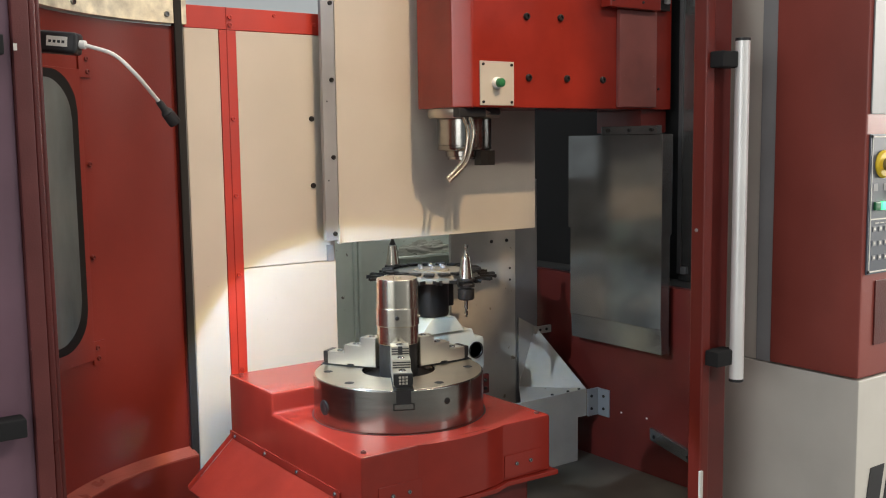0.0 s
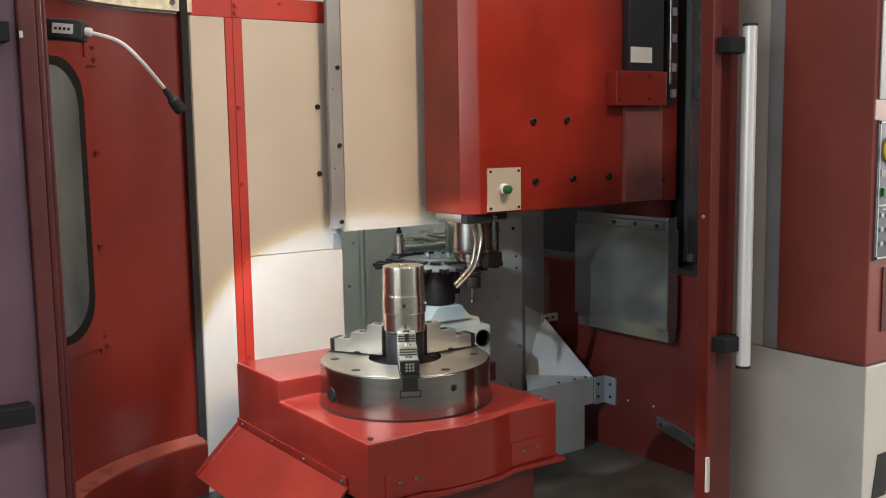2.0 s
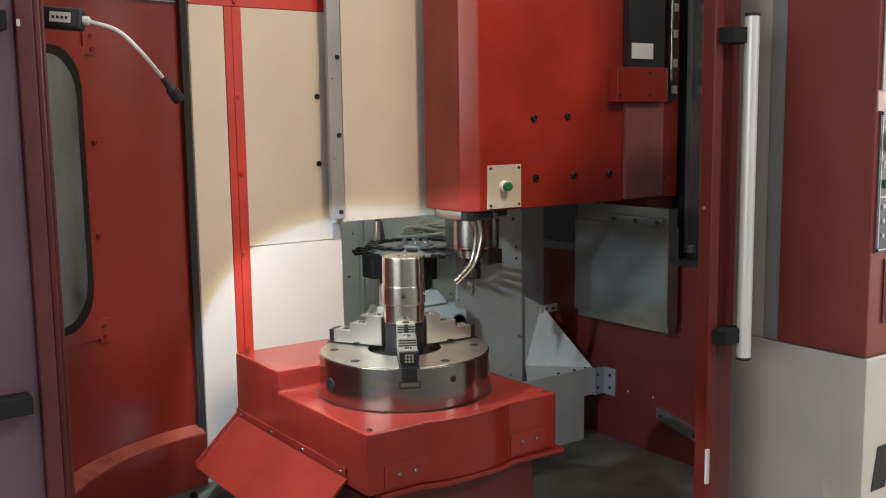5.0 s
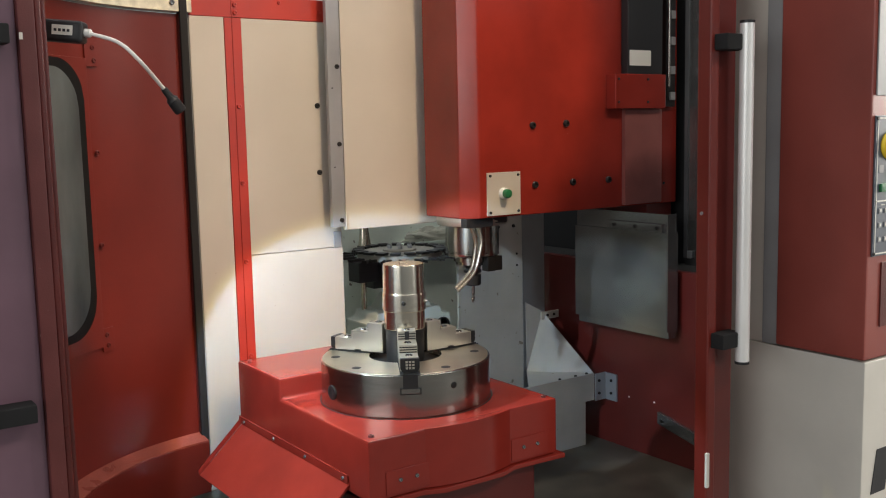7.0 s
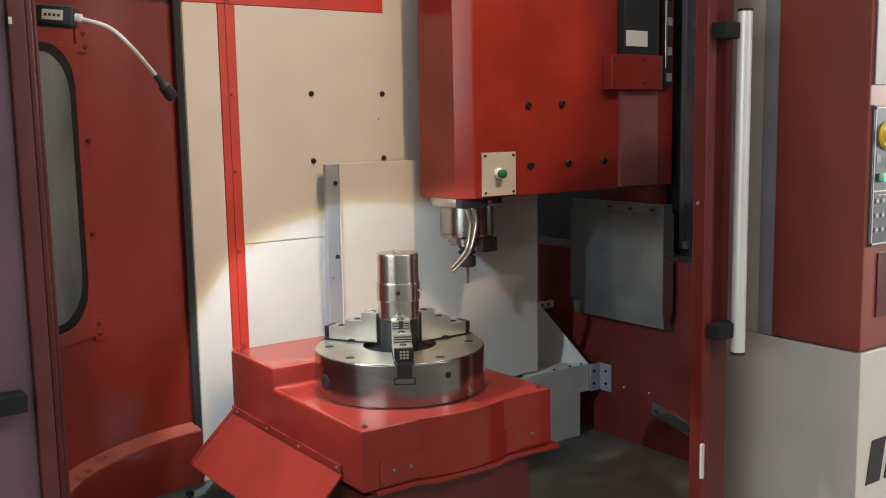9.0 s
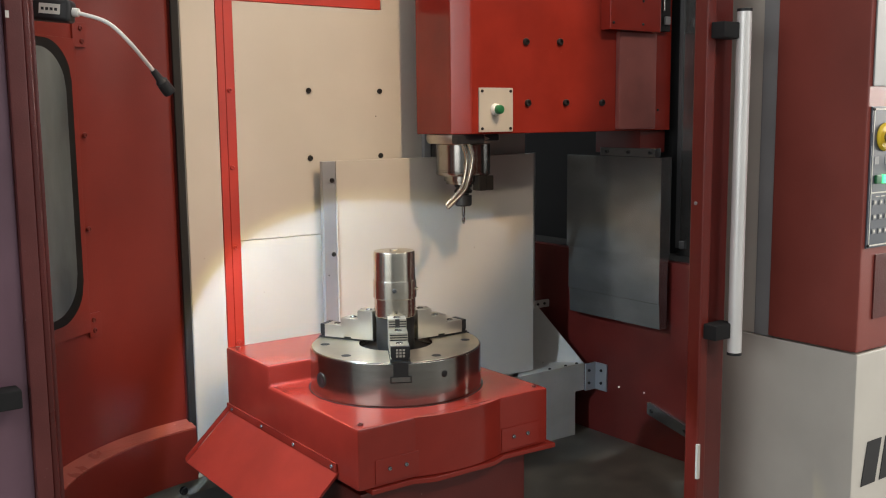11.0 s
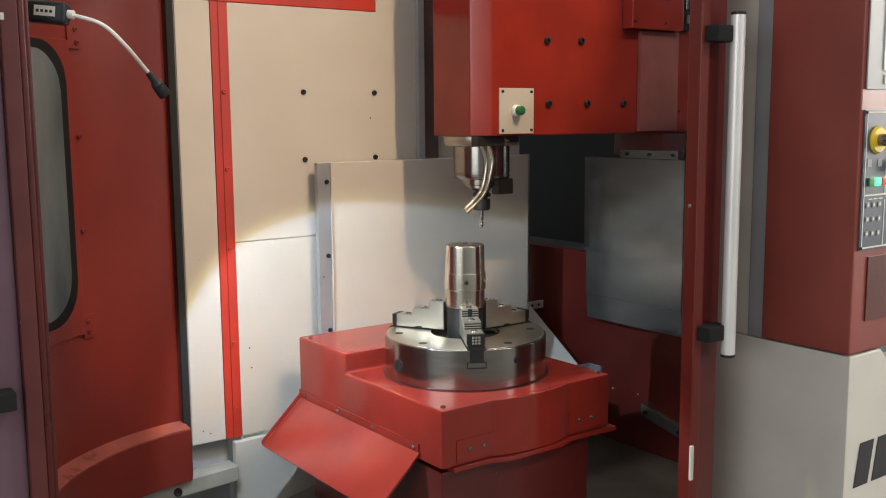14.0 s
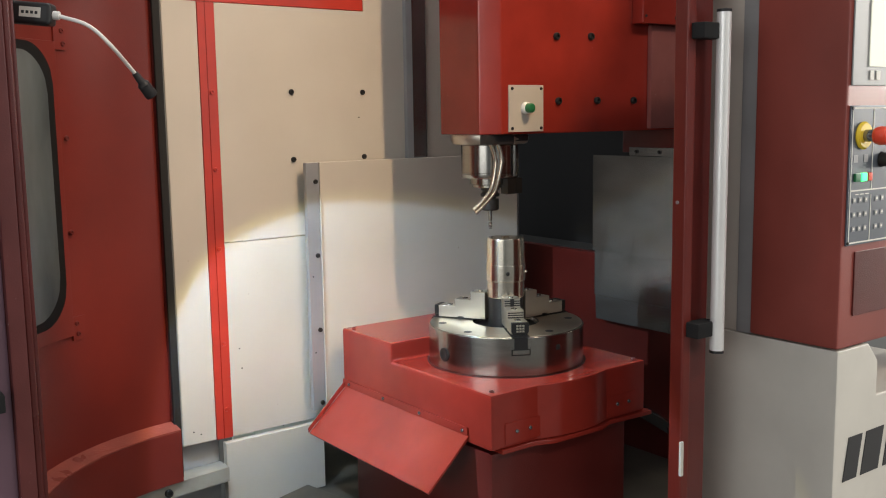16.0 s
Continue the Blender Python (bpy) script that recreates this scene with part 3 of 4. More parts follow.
# ---- the spindle head ----
def spindle_head():
    h = root("spindle_head", "red enamelled milling spindle head on a long ram", "milling head")
    part("housing", prism([(0.399, 0.220), (1.195, 0.220), (1.195, 0.44), (0.376, 0.44), (0.358, 0.424), (0.358, 0.261)], 1.626, 2.45, 0.004), RED, h)
    p = part("switch_plate", box((0.422, 0.216, 1.632), (0.541, 0.2197, 1.752), 0.001), CREAM, h, "cream switch plate with a green button")
    for x in (0.432, 0.532):
        for z in (1.641, 1.743):
            screw(p, (x, 0.2155, z), FRONT, 0.004)
    part("collar", turned([(0, 0.012), (0.013, 0.012), (0.015, 0.010), (0.016, 0), (0.017, 0)], (0.478, 0.216, 1.693), 24, FRONT), ALU, p)
    part("button", turned([(0, 0.027), (0.010, 0.027), (0.0122, 0.025), (0.0125, 0.012)], (0.478, 0.216, 1.693), 24, FRONT), GREEN_KEY, p, "dark green push button")
    for x, z in ((0.590, 1.880), (0.718, 1.884), (0.597, 1.711), (0.743, 1.712), (0.889, 1.712)):
        screw(h, (x, 0.219, z), FRONT, 0.010)
    part("side_box", box((0.947, 0.204, 1.632), (1.110, 0.2195, 1.923), 0.003), WORN_PLATE, h)
    screw(h, (1.135, 0.2195, 1.69), FRONT, 0.004)
    part("junction_box", box((0.881, 0.178, 1.924), (1.098, 0.2195, 2.028), 0.004), RED, h)
    for x, z in ((0.893, 2.012), (0.893, 1.944), (1.018, 2.012), (1.018, 1.944)):
        screw(h, (x, 0.178, z), FRONT, 0.004)
    mot = part("drive_box", box((0.944, 0.190, 2.027), (1.095, 0.2195, 2.45), 0.004), BLACK, h, "black drive housing with a paper label")
    part("label", box((0.950, 0.187, 2.053), (1.040, 0.1898, 2.099), 0), PAPER, mot, "white paper label")
    part("chrome_rail", rod((1.125, 0.19, 1.99), (1.125, 0.19, 2.45), 0.004), STEEL, h)
    part("rail_plate", box((1.122, 0.20, 1.93), (1.165, 0.2195, 2.45), 0.002), IRON, h)
    for z in (1.95, 2.03, 2.12, 2.2):
        part("clip", box((1.135, 0.190, z), (1.155, 0.1995, z + 0.025), 0.002), SLATE, h)
    part("under_plate", box((1.075, 0.235, 1.555), (1.19, 0.43, 1.6255), 0.003), RED_OLD_SHADED, h)
    # spindle cartridge
    x, y = 0.467, 0.350
    part("spindle_flange", turned([(0, 1.625), (0.104, 1.625), (0.106, 1.612), (0.100, 1.600), (0.06, 1.600)], (x, y, 0), 56), GROUND_STEEL, h)
    part("spindle_body", turned([(0.05, 1.60), (0.076, 1.60), (0.078, 1.595), (0.078, 1.524), (0.0765, 1.523), (0.0765, 1.520), (0.078, 1.519), (0.078, 1.512), (0.074, 1.508), (0.055, 1.507), (0.055, 1.492), (0.049, 1.490), (0.049, 1.483), (0, 1.483)], (x, y, 0), 64), STEEL, h)
    part("key_block", box((x + 0.000, y - 0.075, 1.466), (x + 0.027, y - 0.045, 1.508), 0.002), IRON, h)
    part("key_block", box((x + 0.031, y - 0.07, 1.466), (x + 0.056, y - 0.04, 1.508), 0.002), IRON, h)
    part("coolant_block", box((0.366, 0.238, 1.600), (0.459, 0.268, 1.6255), 0.004), BLACK, h, "black coolant manifold")
    part("fitting", box((0.462, 0.245, 1.607), (0.515, 0.262, 1.6255), 0.004), BLACK, h)
    for top, mid, low, end in (((0.388, 1.602), (0.401, 1.545), (0.390, 1.488), (0.336, 1.434)), ((0.412, 1.602), (0.420, 1.545), (0.402, 1.482), (0.342, 1.426))):
        part("coolant_pipe", tube([(top[0], 0.250, top[1]), ((top[0] + mid[0]) / 2 + 0.004, 0.247, (top[1] + mid[1]) / 2), (mid[0], 0.246, mid[1]), (low[0], 0.250, low[1]), ((low[0] + end[0]) / 2 - 0.002, 0.254, (low[1] + end[1]) / 2 - 0.006), (end[0], 0.258, end[1])], 0.0052), BRIGHT_STEEL, h, "bent steel coolant pipe")
    return h


head = spindle_head()


def column_covers():
    u = root("way_cover", "upper brushed steel telescopic way cover below the ram", "way cover", "telescopic way covers")
    part("sheet", box((1.0, 0.083, 1.245), (1.004, 0.485, 1.548), 0.001), SHEET, u)
    part("side_flange", box((0.9995, 0.0785, 1.245), (1.045, 0.0825, 1.548), 0.001), SHEET, u)
    part("top_strip", box((0.996, 0.10, 1.549), (1.02, 0.33, 1.575), 0.002), SHEET, u)
    for y in (0.12, 0.21, 0.30):
        screw(u, (0.996, y, 1.562), LEFT, 0.006)
    lo = root("way_cover", "lower brushed steel telescopic way cover", "way cover", "telescopic way covers")
    part("sheet", box((1.0065, 0.085, 0.955), (1.0105, 0.482, 1.26), 0.001), SHEET, lo)
    part("skirt", prism([(1.0105, 0.877), (1.0065, 0.9545), (1.0105, 0.9545), (1.0145, 0.877)], 0.083, 0.478, 0.0008, "y"), SHEET, lo)
    part("side_flange", box((1.0105, 0.0855, 0.877), (1.045, 0.089, 1.26), 0.001), SHEET, lo)
    return u, lo


cover_up, cover_low = column_covers()


# ---- cutting tool and magazine ----
TX, TY = 0.467, 0.350


def taper_tool(name, label, z, cutter=True):
    """A steep-taper tool holder; z is the height of its gauge line."""
    t = root(name, label, "tool holder", "tool holders in the machine")
    part("taper", turned([(0, 0.062), (0.0125, 0.062), (0.0135, 0.060), (0.0222, 0.0), (0.0, 0.0)], (0, 0, 0), 32), BRIGHT_STEEL, t)
    part("pull_stud", turned([(0, 0.100), (0.006, 0.100), (0.0075, 0.097), (0.0075, 0.090), (0.005, 0.086), (0.005, 0.078), (0.008, 0.072), (0.011, 0.064), (0, 0.062)], (0, 0, 0), 20), IRON if not cutter else STEEL, t)
    part("flange", turned([(0.022, 0.0), (0.0255, -0.001), (0.026, -0.007), (0.021, -0.011), (0.021, -0.015), (0.026, -0.019), (0.0255, -0.026), (0.018, -0.027)], (0, 0, 0), 36), IRON, t)
    if cutter:
        part("collet_nut", turned([(0.017, -0.026), (0.017, -0.032), (0.024, -0.033), (0.0245, -0.036), (0.0245, -0.060), (0.021, -0.064), (0.006, -0.064)], (0, 0, 0), 28), IRON, t)
        bm = turned([(0.0052, -0.063), (0.0052, -0.088), (0.0050, -0.09)], (0, 0, 0), 16)
        rings = []
        for i in range(13):
            ring = []
            for k in range(12):
                a = k * math.tau / 12
                r = 0.0052 if math.cos(2 * a) > -0.2 else 0.0026
                ring.append(bm.verts.new((r * math.cos(a + i * 0.38), r * math.sin(a + i * 0.38), -0.09 - i * 0.0021)))
            rings.append(ring)
        for a, b in zip(rings, rings[1:]):
            for k in range(12):
                bm.faces.new((a[k], a[(k + 1) % 12], b[(k + 1) % 12], b[k]))
        bm.faces.new(rings[-1])
        part("end_mill", bm, STEEL, t, "fluted end mill")
    t.location = (TX, TY, z)
    return t


tool = taper_tool("tool_holder", "steep-taper tool holder with collet nut and end mill", 1.138)


def tool_carousel():
    c = root("tool_carousel", "grey disc tool magazine with gripper forks on a black motor", "tool magazine")
    cy = TY + 0.175
    part("disc", turned([(0, 1.142), (0.135, 1.142), (0.138, 1.139), (0.138, 1.122), (0.135, 1.119), (0, 1.119)], (TX, cy, 0), 56), DULL, c)
    part("hub_cover", turned([(0, 1.150), (0.05, 1.150), (0.055, 1.147), (0.055, 1.142)], (TX, cy, 0), 40), DULL, c)
    for i in range(6):
        a = i * math.tau / 6
        screw(c, (TX + 0.038 * math.cos(a), cy + 0.038 * math.sin(a), 1.153), UP, 0.008, RAIL)
    for i in range(19):
        a = radians(-90 + i * 360 / 19)
        ca, sa = math.cos(a), math.sin(a)

        def turn(bm):
            bmesh.ops.transform(bm, matrix=Matrix.Translation((TX, cy, 0)) @ Matrix.Rotation(a, 4, "Z"), verts=bm.verts)
            return bm
        f = part("gripper", turn(box((0.118, -0.016, 1.1425), (0.152, 0.016, 1.150), 0.002)), IRON, c)
        for s in (-1, 1):
            pr = part("prong", turn(prism([(0.150, s * 0.010), (0.150, s * 0.019), (0.175, s * 0.030), (0.198, s * 0.026), (0.198, s * 0.0235), (0.176, s * 0.0262)], 1.122, 1.131, 0.001)), IRON, f)
    part("motor", turned([(0, 1.118), (0.052, 1.118), (0.052, 1.010), (0.048, 1.004), (0, 1.004)], (TX, cy, 0), 40), IRON, c, "black motor housing")
    part("gear_box", box((TX - 0.16, cy - 0.01, 1.05), (TX - 0.09, cy + 0.06, 1.115), 0.004), BLACK, c)
    part("arm", box((TX - 0.09, cy + 0.02, 1.02), (TX + 0.10, cy + 0.10, 1.10), 0.006), BLACK, c)
    part("pedestal", prism([(TX - 0.045, 1.003), (TX + 0.045, 1.003), (TX + 0.085, 0.955), (TX - 0.085, 0.955)], cy - 0.06, cy + 0.06, 0.006, "y"), PALE_CAST, c, "pale green cast pedestal")
    part("casting", prism([(TX - 0.12, 0.955), (TX + 0.12, 0.955), (TX + 0.13, 0.93), (TX + 0.165, 0.925), (TX + 0.165, 0.82), (TX - 0.16, 0.82), (TX - 0.16, 0.925), (TX - 0.13, 0.93)], cy - 0.05, cy + 0.09, 0.010, "y"), PALE_CAST, c, "pale green cast slide")
    part("bore", turned([(0, 0), (0.022, 0), (0.024, 0.004), (0.027, 0.004), (0.027, 0)], (TX + 0.13, cy - 0.05, 0.885), 24, FRONT), IRON, c)
    fb = part("foot_bracket", box((TX + 0.120, cy - 0.065, 0.745), (TX + 0.171, cy - 0.052, 0.806), 0.002), RED_OLD_SHADED, c, "dark red foot bracket")
    for z in (0.762, 0.788):
        screw(fb, (TX + 0.155, cy - 0.065, z), FRONT, 0.006)
    part("slide_rod", rod((TX - 0.11, cy + 0.05, 0.80), (TX - 0.11, cy + 0.05, 1.10), 0.009), BRIGHT_STEEL, c)
    return c


carousel = tool_carousel()
a_left = radians(-90 + 10 * 360 / 19)
tool_back = taper_tool("tool_holder", "steep-taper tool holder standing in the magazine", 1.138, False)
tool_back.location = (TX + 0.175 * math.cos(a_left), TY + 0.175 + 0.175 * math.sin(a_left), 1.146)


# ---- the table with its chuck and workpiece ----
def table_unit():
    t = root("machine_table", "red enamelled rotary table housing with a sloping chip deflector", "machine table")
    x0, x1, y0, ys, y1 = -0.256, 0.256, -0.248, 0.155, 0.40
    part("housing", prism([(y0, 0.770), (y1, 0.770), (y1, 0.951), (ys, 0.951), (ys, 0.902), (y0, 0.902)], x0, x1, 0.007, "x"), RED, t)
    k = math.cos(radians(40))
    bulge = [(0.125 * math.sin(radians(a)) / math.sin(radians(40)), y0 + 0.004 - 0.024 * (math.cos(radians(a)) - k) / (1 - k)) for a in range(-40, 41, 5)]
    part("front_bulge", prism(bulge, 0.7705, 0.9015, 0.005), RED, t)
    part("skirt_flange", prism([(x0 + 0.03, y0 - 0.004), (-0.125, y0 - 0.004), (-0.08, y0 - 0.022), (0.08, y0 - 0.022), (0.125, y0 - 0.004), (x1 + 0.015, y0 - 0.012), (x1 + 0.015, y0 + 0.03), (x0 + 0.03, y0 + 0.03)], 0.758, 0.769, 0.002), RED, t)
    # darkened red paints the shade below the table
    part("base", box((x0 + 0.012, y0 + 0.015, 0.466), (0.20, 0.36, 0.757), 0.006), RED_OLD_SHADED, t, "lower housing, red darkened for shade")
    # chip deflector
    part("deflector_strip", box((x0 - 0.005, -0.165, 0.788), (x0 - 0.001, 0.396, 0.808), 0.001), RED, t)
    part("deflector", prism([(x0 - 0.001, 0.790), (x0 - 0.122, 0.678), (x0 - 0.119, 0.674), (x0 - 0.001, 0.782)], -0.168, 0.385, 0.0008, "y"), RED, t, "sloping red sheet deflector")
    part("deflector_cheek", prism([(x0 - 0.001, 0.806), (x0 - 0.124, 0.690), (x0 - 0.122, 0.678), (x0 - 0.001, 0.790)], 0.3855, 0.389, 0.0008, "y"), RED, t)
    for y in (0.362, 0.19, 0.026, -0.148):
        screw(t, (x0 - 0.005, y, 0.798), LEFT, 0.0045, SHEET)
    for a in (-0.216, 0.118):
        part("cover_plate", box((a, y0 - 0.0025, 0.778), (a + 0.110, y0 - 0.0005, 0.829), 0.001), RED, t)
        for dx in (0.034, 0.075):
            screw(t, (a + dx, y0 - 0.003, 0.806), FRONT, 0.0045, SHEET)
    for x, y, z in ((-0.235, -0.225, 0.902), (0.235, -0.225, 0.902), (-0.235, 0.37, 0.951)):
        screw(t, (x, y, z), UP, 0.006, RED_OLD_SHADED)
    part("chuck_recess", turned([(0.2015, 0.9015), (0.2055, 0.9015), (0.2055, 0.9028), (0.2015, 0.9028), (0.2015, 0.9015)], seg=72), IRON, t)
    return t


def jaw_chuck():
    c = root("three_jaw_chuck", "large ground steel three-jaw lathe chuck lying on the table", "chuck")
    bm = turned([(0, 0.985), (0.083, 0.985), (0.085, 0.999), (0.086, 1.0), (0.197, 1.0), (0.200, 0.9965), (0.200, 0.906), (0.198, 0.9025), (0.0, 0.9025)], seg=96)
    part("body", bm, STEEL, c)
    # overlay ring carrying the warm sheen of the chuck's top
    part("face", turned([(0.0865, 0.9995), (0.0865, 1.0006), (0.1955, 1.0006), (0.1962, 0.9995)], seg=96), LIT_CHUCK_FACE, c, "turned front face, brightened for its warm reflection")
    part("bore", turned([(0, 0.987), (0.080, 0.987), (0.0822, 0.989)], seg=40), IRON, c)
    for k, a in enumerate((-120, 0, 120)):
        rot = Matrix.Rotation(radians(a), 4, "Z")

        def turn(bm):
            bmesh.ops.transform(bm, matrix=rot, verts=bm.verts)
            return bm
        part("guide_slot", turn(box((0.084, -0.0225, 0.9985), (0.2006, 0.0225, 1.0014), 0.0005)), IRON, c)
        part("slot_mouth", turn(prism([(-0.0165, 1.0016), (-0.0165, 0.972), (-0.0235, 0.972), (-0.0235, 0.956), (0.0235, 0.956), (0.0235, 0.972), (0.0165, 0.972), (0.0165, 1.0016)], 0.192, 0.2012, 0.0006, "x")), IRON, c)
        part("slot_foot", turn(box((0.2013, -0.0205, 0.9590), (0.2022, 0.0205, 0.9695), 0.0003)), STEEL, c)
        j = part("jaw", turn(prism([(0.050, 1.0042), (0.050, 1.074), (0.090, 1.074), (0.090, 1.053), (0.135, 1.053), (0.135, 1.034), (0.181, 1.034), (0.181, 1.0042), (0.128, 1.0042), (0.128, 1.0075), (0.110, 1.0075), (0.110, 1.0042)], -0.0205, 0.0205, 0.0012, "y")), GROUND_STEEL, c, "stepped hard jaw")
        part("master_jaw", turn(box((0.048, -0.0165, 1.0015), (0.199, 0.0165, 1.0040), 0.0008)), IRON, c)
        for r, zt in ((0.0895, 1.072), (0.1345, 1.051)):
            for i in range(3):
                part("tooth_groove", turn(box((r, -0.0195, zt - 0.005 - i * 0.0056), (r + 0.0012, 0.0195, zt - 0.0024 - i * 0.0056), 0)), IRON, j)
        part("jaw_end", turn(prism([(-0.0212, 1.0345), (0.0212, 1.0345), (0.0212, 1.0125), (0.0165, 1.0045), (-0.0165, 1.0045), (-0.0212, 1.0125)], 0.1812, 0.1925, 0.001, "x")), IRON, j)
        for i in range(3):
            for k in range(3):
                part("grip_pad", turn(box((0.1926, -0.0095 + i * 0.0072, 1.0115 + k * 0.0068), (0.1936, -0.0045 + i * 0.0072, 1.0160 + k * 0.0068), 0)), GROUND_STEEL, j)
        part("bolt_slot", turn(box((0.0895, -0.005, 1.055), (0.0912, 0.005, 1.0742), 0)), IRON, j)
        for r, z in ((0.07, 1.072), (0.113, 1.051), (0.157, 1.032)):
            screw(j, rot @ Vector((r, 0, z - 0.002)), UP, 0.0085, STEEL)
    for a in (-165, -90, -30, 30, 90, 150):
        p = Vector((0.165 * math.cos(radians(a)), 0.165 * math.sin(radians(a)), 1.0006))
        part("counterbore", turned([(0, 0.0008), (0.010, 0.0008), (0.011, 0.0002)], p, 20), IRON, c)
    for a, z, r in ((-91, 0.967, 0.006),):
        part("oil_hole", turned([(0, 0.0010), (r, 0.0010), (r * 1.3, 0.0)], (0.200 * math.cos(radians(a)), 0.200 * math.sin(radians(a)), z), 20, (math.cos(radians(a)), math.sin(radians(a)), 0)), IRON, c)
    for a in (radians(180), radians(60)):
        w = (math.cos(a), math.sin(a), 0)
        part("key_socket", turned([(0, 0.002), (0.009, 0.002), (0.012, 0.0035), (0.017, 0.002), (0.018, -0.002)], (0.200 * w[0], 0.200 * w[1], 0.942), 24, w), IRON, c, "chuck key socket")
    return c


def workpiece():
    w = root("workpiece", "turned steel cylinder with a middle collar gripped in the chuck", "workpiece")
    part("blank", turned([(0, 1.066), (0.0475, 1.066), (0.0485, 1.068), (0.0485, 1.108), (0.0490, 1.1095), (0.0512, 1.1105), (0.0512, 1.150), (0.0500, 1.1515), (0.0490, 1.1525), (0.0482, 1.216), (0.0468, 1.2185), (0.012, 1.2185), (0.010, 1.2175), (0, 1.2175)], seg=72), BRIGHT_STEEL, w)
    part("shank", turned([(0, 0.9875), (0.045, 0.9875), (0.045, 1.0658), (0, 1.0658)], seg=40), IRON, w, "blackened shank between the jaws")
    part("nub", box((-0.010, -0.002, 1.2185), (0.010, 0.003, 1.222), 0.001), BRIGHT_STEEL, w)
    a = radians(-124)
    part("cross_hole", turned([(0, 0.0010), (0.0042, 0.0010), (0.0052, 0.0)], (0.0512 * math.cos(a), 0.0512 * math.sin(a), 1.131), 18, (math.cos(a), math.sin(a), 0)), IRON, w)
    a = radians(-50)
    part("stud", turned([(0, 0.005), (0.003, 0.005), (0.003, -0.002)], (0.0512 * math.cos(a), 0.0512 * math.sin(a), 1.131), 12, (math.cos(a), math.sin(a), 0)), BRIGHT_STEEL, w)
    return w


table, chuck, piece = table_unit(), jaw_chuck(), workpiece()


# ---- clip-on work lamp ----
def work_lamp():
    l = root("work_lamp", "black magnetic gooseneck work lamp with a white flexible neck", "work lamp")
    p0, p1 = Vector((-0.768, 0.015, 1.727)), Vector((-0.708, -0.029, 1.720))
    d = (p1 - p0).normalized()
    base = bmesh.new()
    bmesh.ops.create_cube(base, size=1)
    for v in base.verts:
        v.co = Vector((v.co.x * 0.085, v.co.y * 0.035, v.co.z * 0.040))
    bevel(base, 0.008, 3)
    m = Matrix.Translation((p0 + p1) / 2) @ Vector((1, 0, 0)).rotation_difference(d).to_matrix().to_4x4()
    bmesh.ops.transform(base, matrix=m, verts=base.verts)
    b = part("magnet_base", base, BLACK, l)
    lab = box((-0.012, -0.0188, -0.008), (0.026, -0.0178, 0.010), 0)
    bmesh.ops.transform(lab, matrix=m, verts=lab.verts)
    part("label", lab, PAPER, b, "small white label")
    for i in range(4):
        bar = box((-0.008 + i * 0.008, -0.0192, -0.002), (-0.003 + i * 0.008, -0.0187, 0.003), 0)
        bmesh.ops.transform(bar, matrix=m, verts=bar.verts)
        part("legend_bar", bar, INK, b)
    part("ferrule", rod(p1 - d * 0.001, p1 + d * 0.016, 0.008), WHITE, l)
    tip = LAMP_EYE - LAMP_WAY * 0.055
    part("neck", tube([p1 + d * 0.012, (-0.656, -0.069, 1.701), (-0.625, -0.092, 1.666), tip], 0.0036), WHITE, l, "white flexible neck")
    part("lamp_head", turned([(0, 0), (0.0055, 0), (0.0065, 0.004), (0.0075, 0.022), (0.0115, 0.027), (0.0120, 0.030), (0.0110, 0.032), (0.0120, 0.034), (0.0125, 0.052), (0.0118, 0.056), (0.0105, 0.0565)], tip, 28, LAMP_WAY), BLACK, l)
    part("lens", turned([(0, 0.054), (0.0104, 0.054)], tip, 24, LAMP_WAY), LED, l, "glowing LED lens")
    return l


work_lamp()


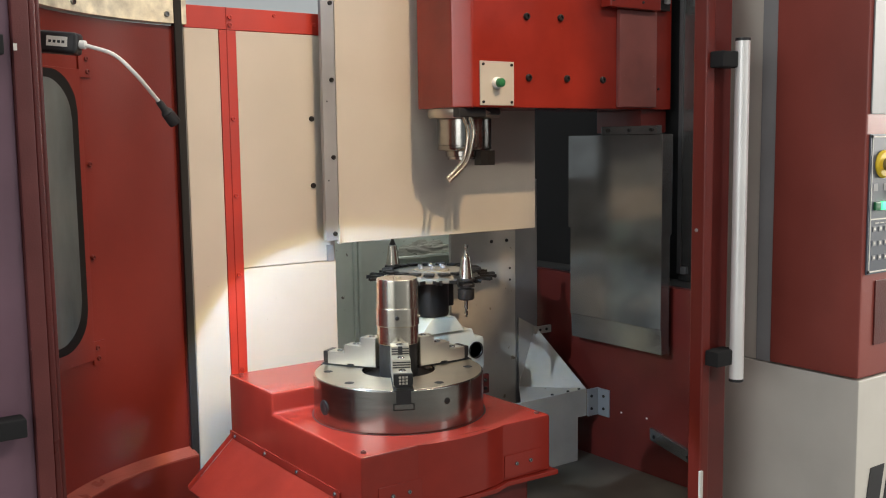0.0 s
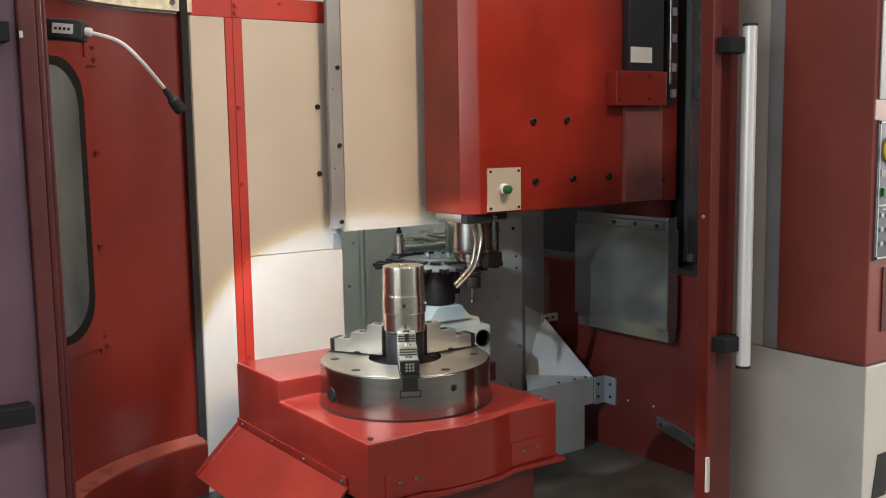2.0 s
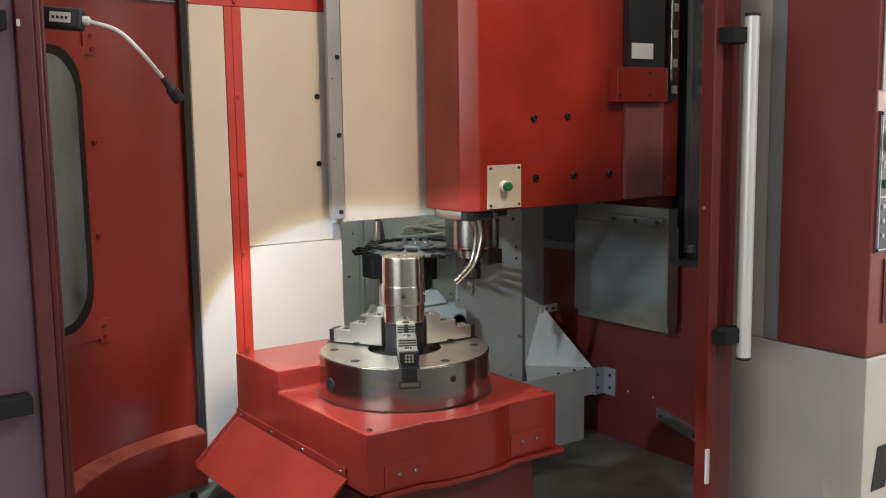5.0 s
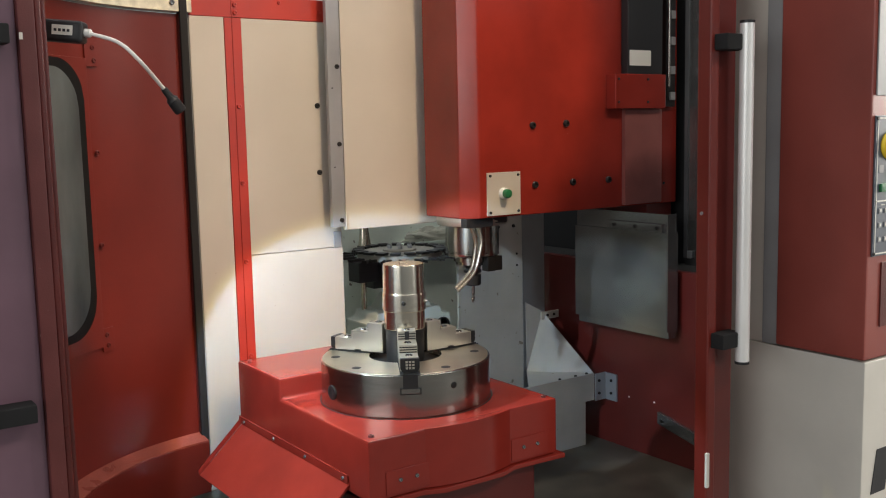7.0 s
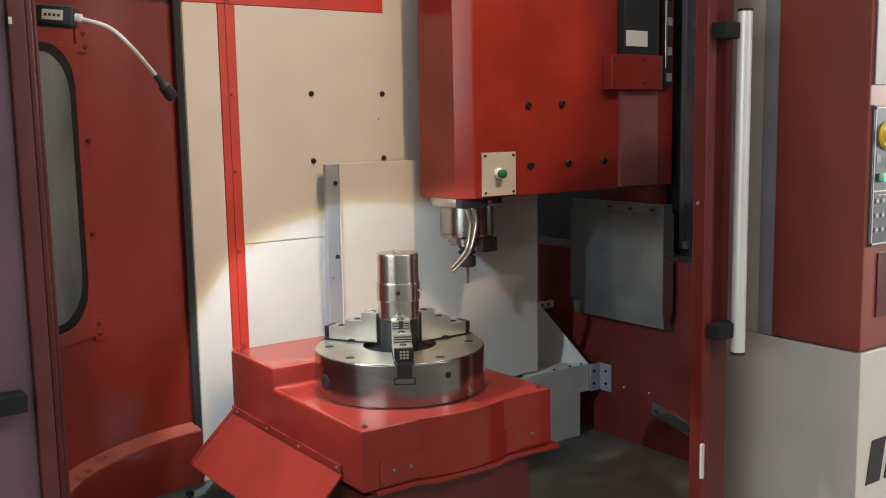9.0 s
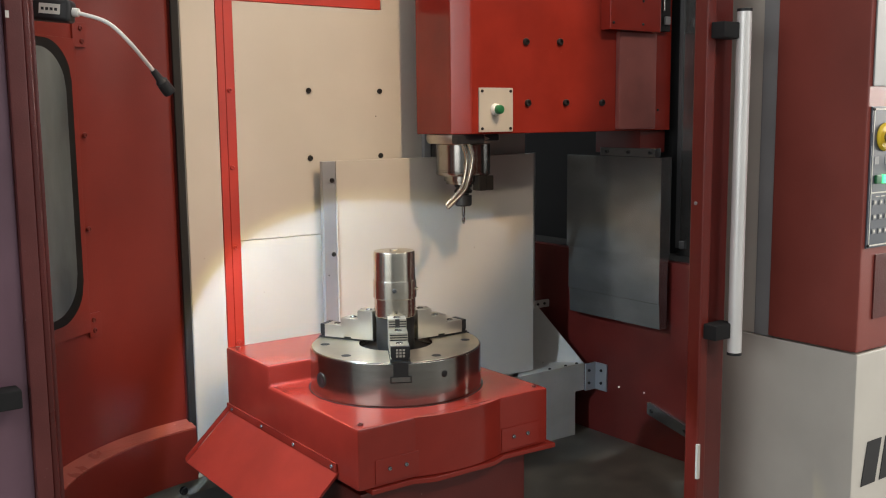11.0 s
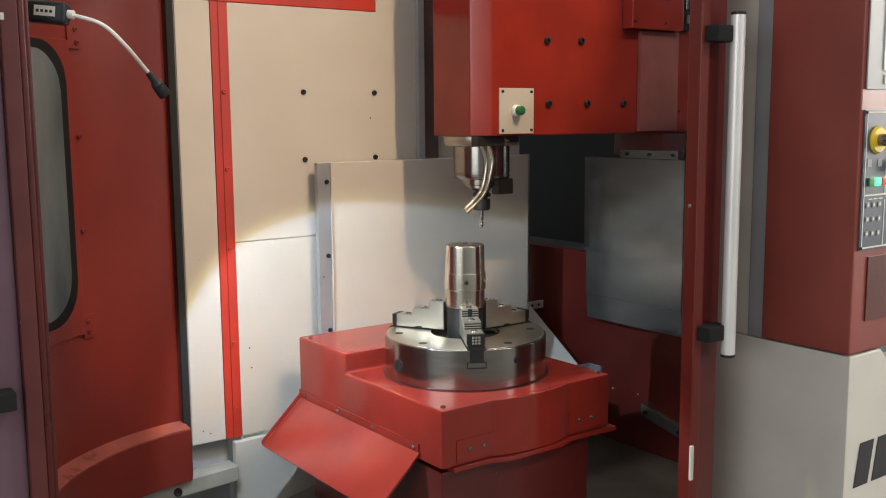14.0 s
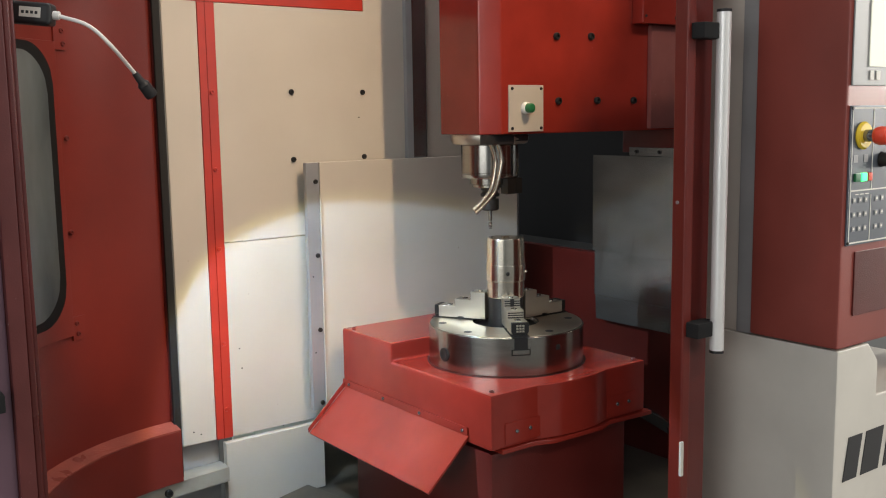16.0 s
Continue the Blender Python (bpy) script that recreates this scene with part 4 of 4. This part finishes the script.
# ---- movement ----
def motions():
    def at(ob, rows):
        walk(ob, [(t, Matrix.Translation(Vector(ob_start) + Vector(v))) for t, *v in rows for ob_start in (start[ob.name],)])
    start = {o.name: tuple(o.location) for o in (head, cover_up, cover_low, cover, carousel, tool, tool_back, table, chuck, piece)}
    down = [(0.0, 0, 0, 0), (0.5, 0, 0, -0.0775), (1.0, 0, 0, -0.1614), (1.5, 0, 0, -0.2435), (2.0, 0, 0, -0.3268), (2.12, 0, 0, -0.343), (2.25, 0, 0, -0.345), (4.0, 0, 0, -0.345), (8.75, 0, 0, -0.345), (8.85, 0, 0, -0.341), (9.0, 0, 0, -0.320), (9.5, 0, 0, -0.237), (9.95, 0, 0, -0.162), (10.1, 0, 0, -0.149), (10.25, 0, 0, -0.148), (11.30, 0, 0, -0.148), (11.45, 0, -0.003, -0.148), (12.0, 0, -0.0250, -0.148), (13.0, 0, -0.0675, -0.148), (14.0, 0, -0.1100, -0.147), (15.0, 0, -0.1530, -0.146), (16.0, 0, -0.1955, -0.146)]
    at(head, down)
    at(cover_up, down)
    at(cover_low, [(t, x, y, 0) for t, x, y, z in down])
    at(tool, [(t, x, y, max(0.0, z + 0.345) if t > 8.7 else 0.0) for t, x, y, z in down])
    back = [(0.0, 0, 0, 0), (3.9, 0, 0, 0), (4.05, 0, 0.004, 0), (4.2, 0, 0.022, 0), (5.2, 0, 0.15, 0), (5.75, 0, 0.215, 0), (5.95, 0, 0.22, 0), (16.0, 0, 0.22, 0)]
    at(carousel, back)
    at(tool_back, back)
    at(cover, [(0.0, 0, 0, 0), (7.45, 0, 0, 0), (7.55, 0, 0, -0.015), (7.6, 0, 0, -0.055), (7.7, 0, 0, -0.150), (7.8, 0, 0, -0.243), (7.9, 0, 0, -0.330), (8.0, 0, 0, -0.388), (8.1, 0, 0, -0.430), (8.2, 0, 0, -0.470), (8.3, 0, 0, -0.508), (8.4, 0, 0, -0.545), (8.47, 0, 0, -0.553), (16.0, 0, 0, -0.553)])
    slide = [(0.0, 0, 0, 0), (11.25, 0, 0, 0), (11.40, 0.005, 0, 0), (11.5, 0.0123, 0, 0), (12.0, 0.0540, 0, 0), (13.0, 0.1395, 0, 0), (14.0, 0.2230, 0, 0), (15.0, 0.3063, 0, 0), (16.0, 0.3890, 0, 0)]
    for o in (table, chuck, piece):
        at(o, slide)


motions()
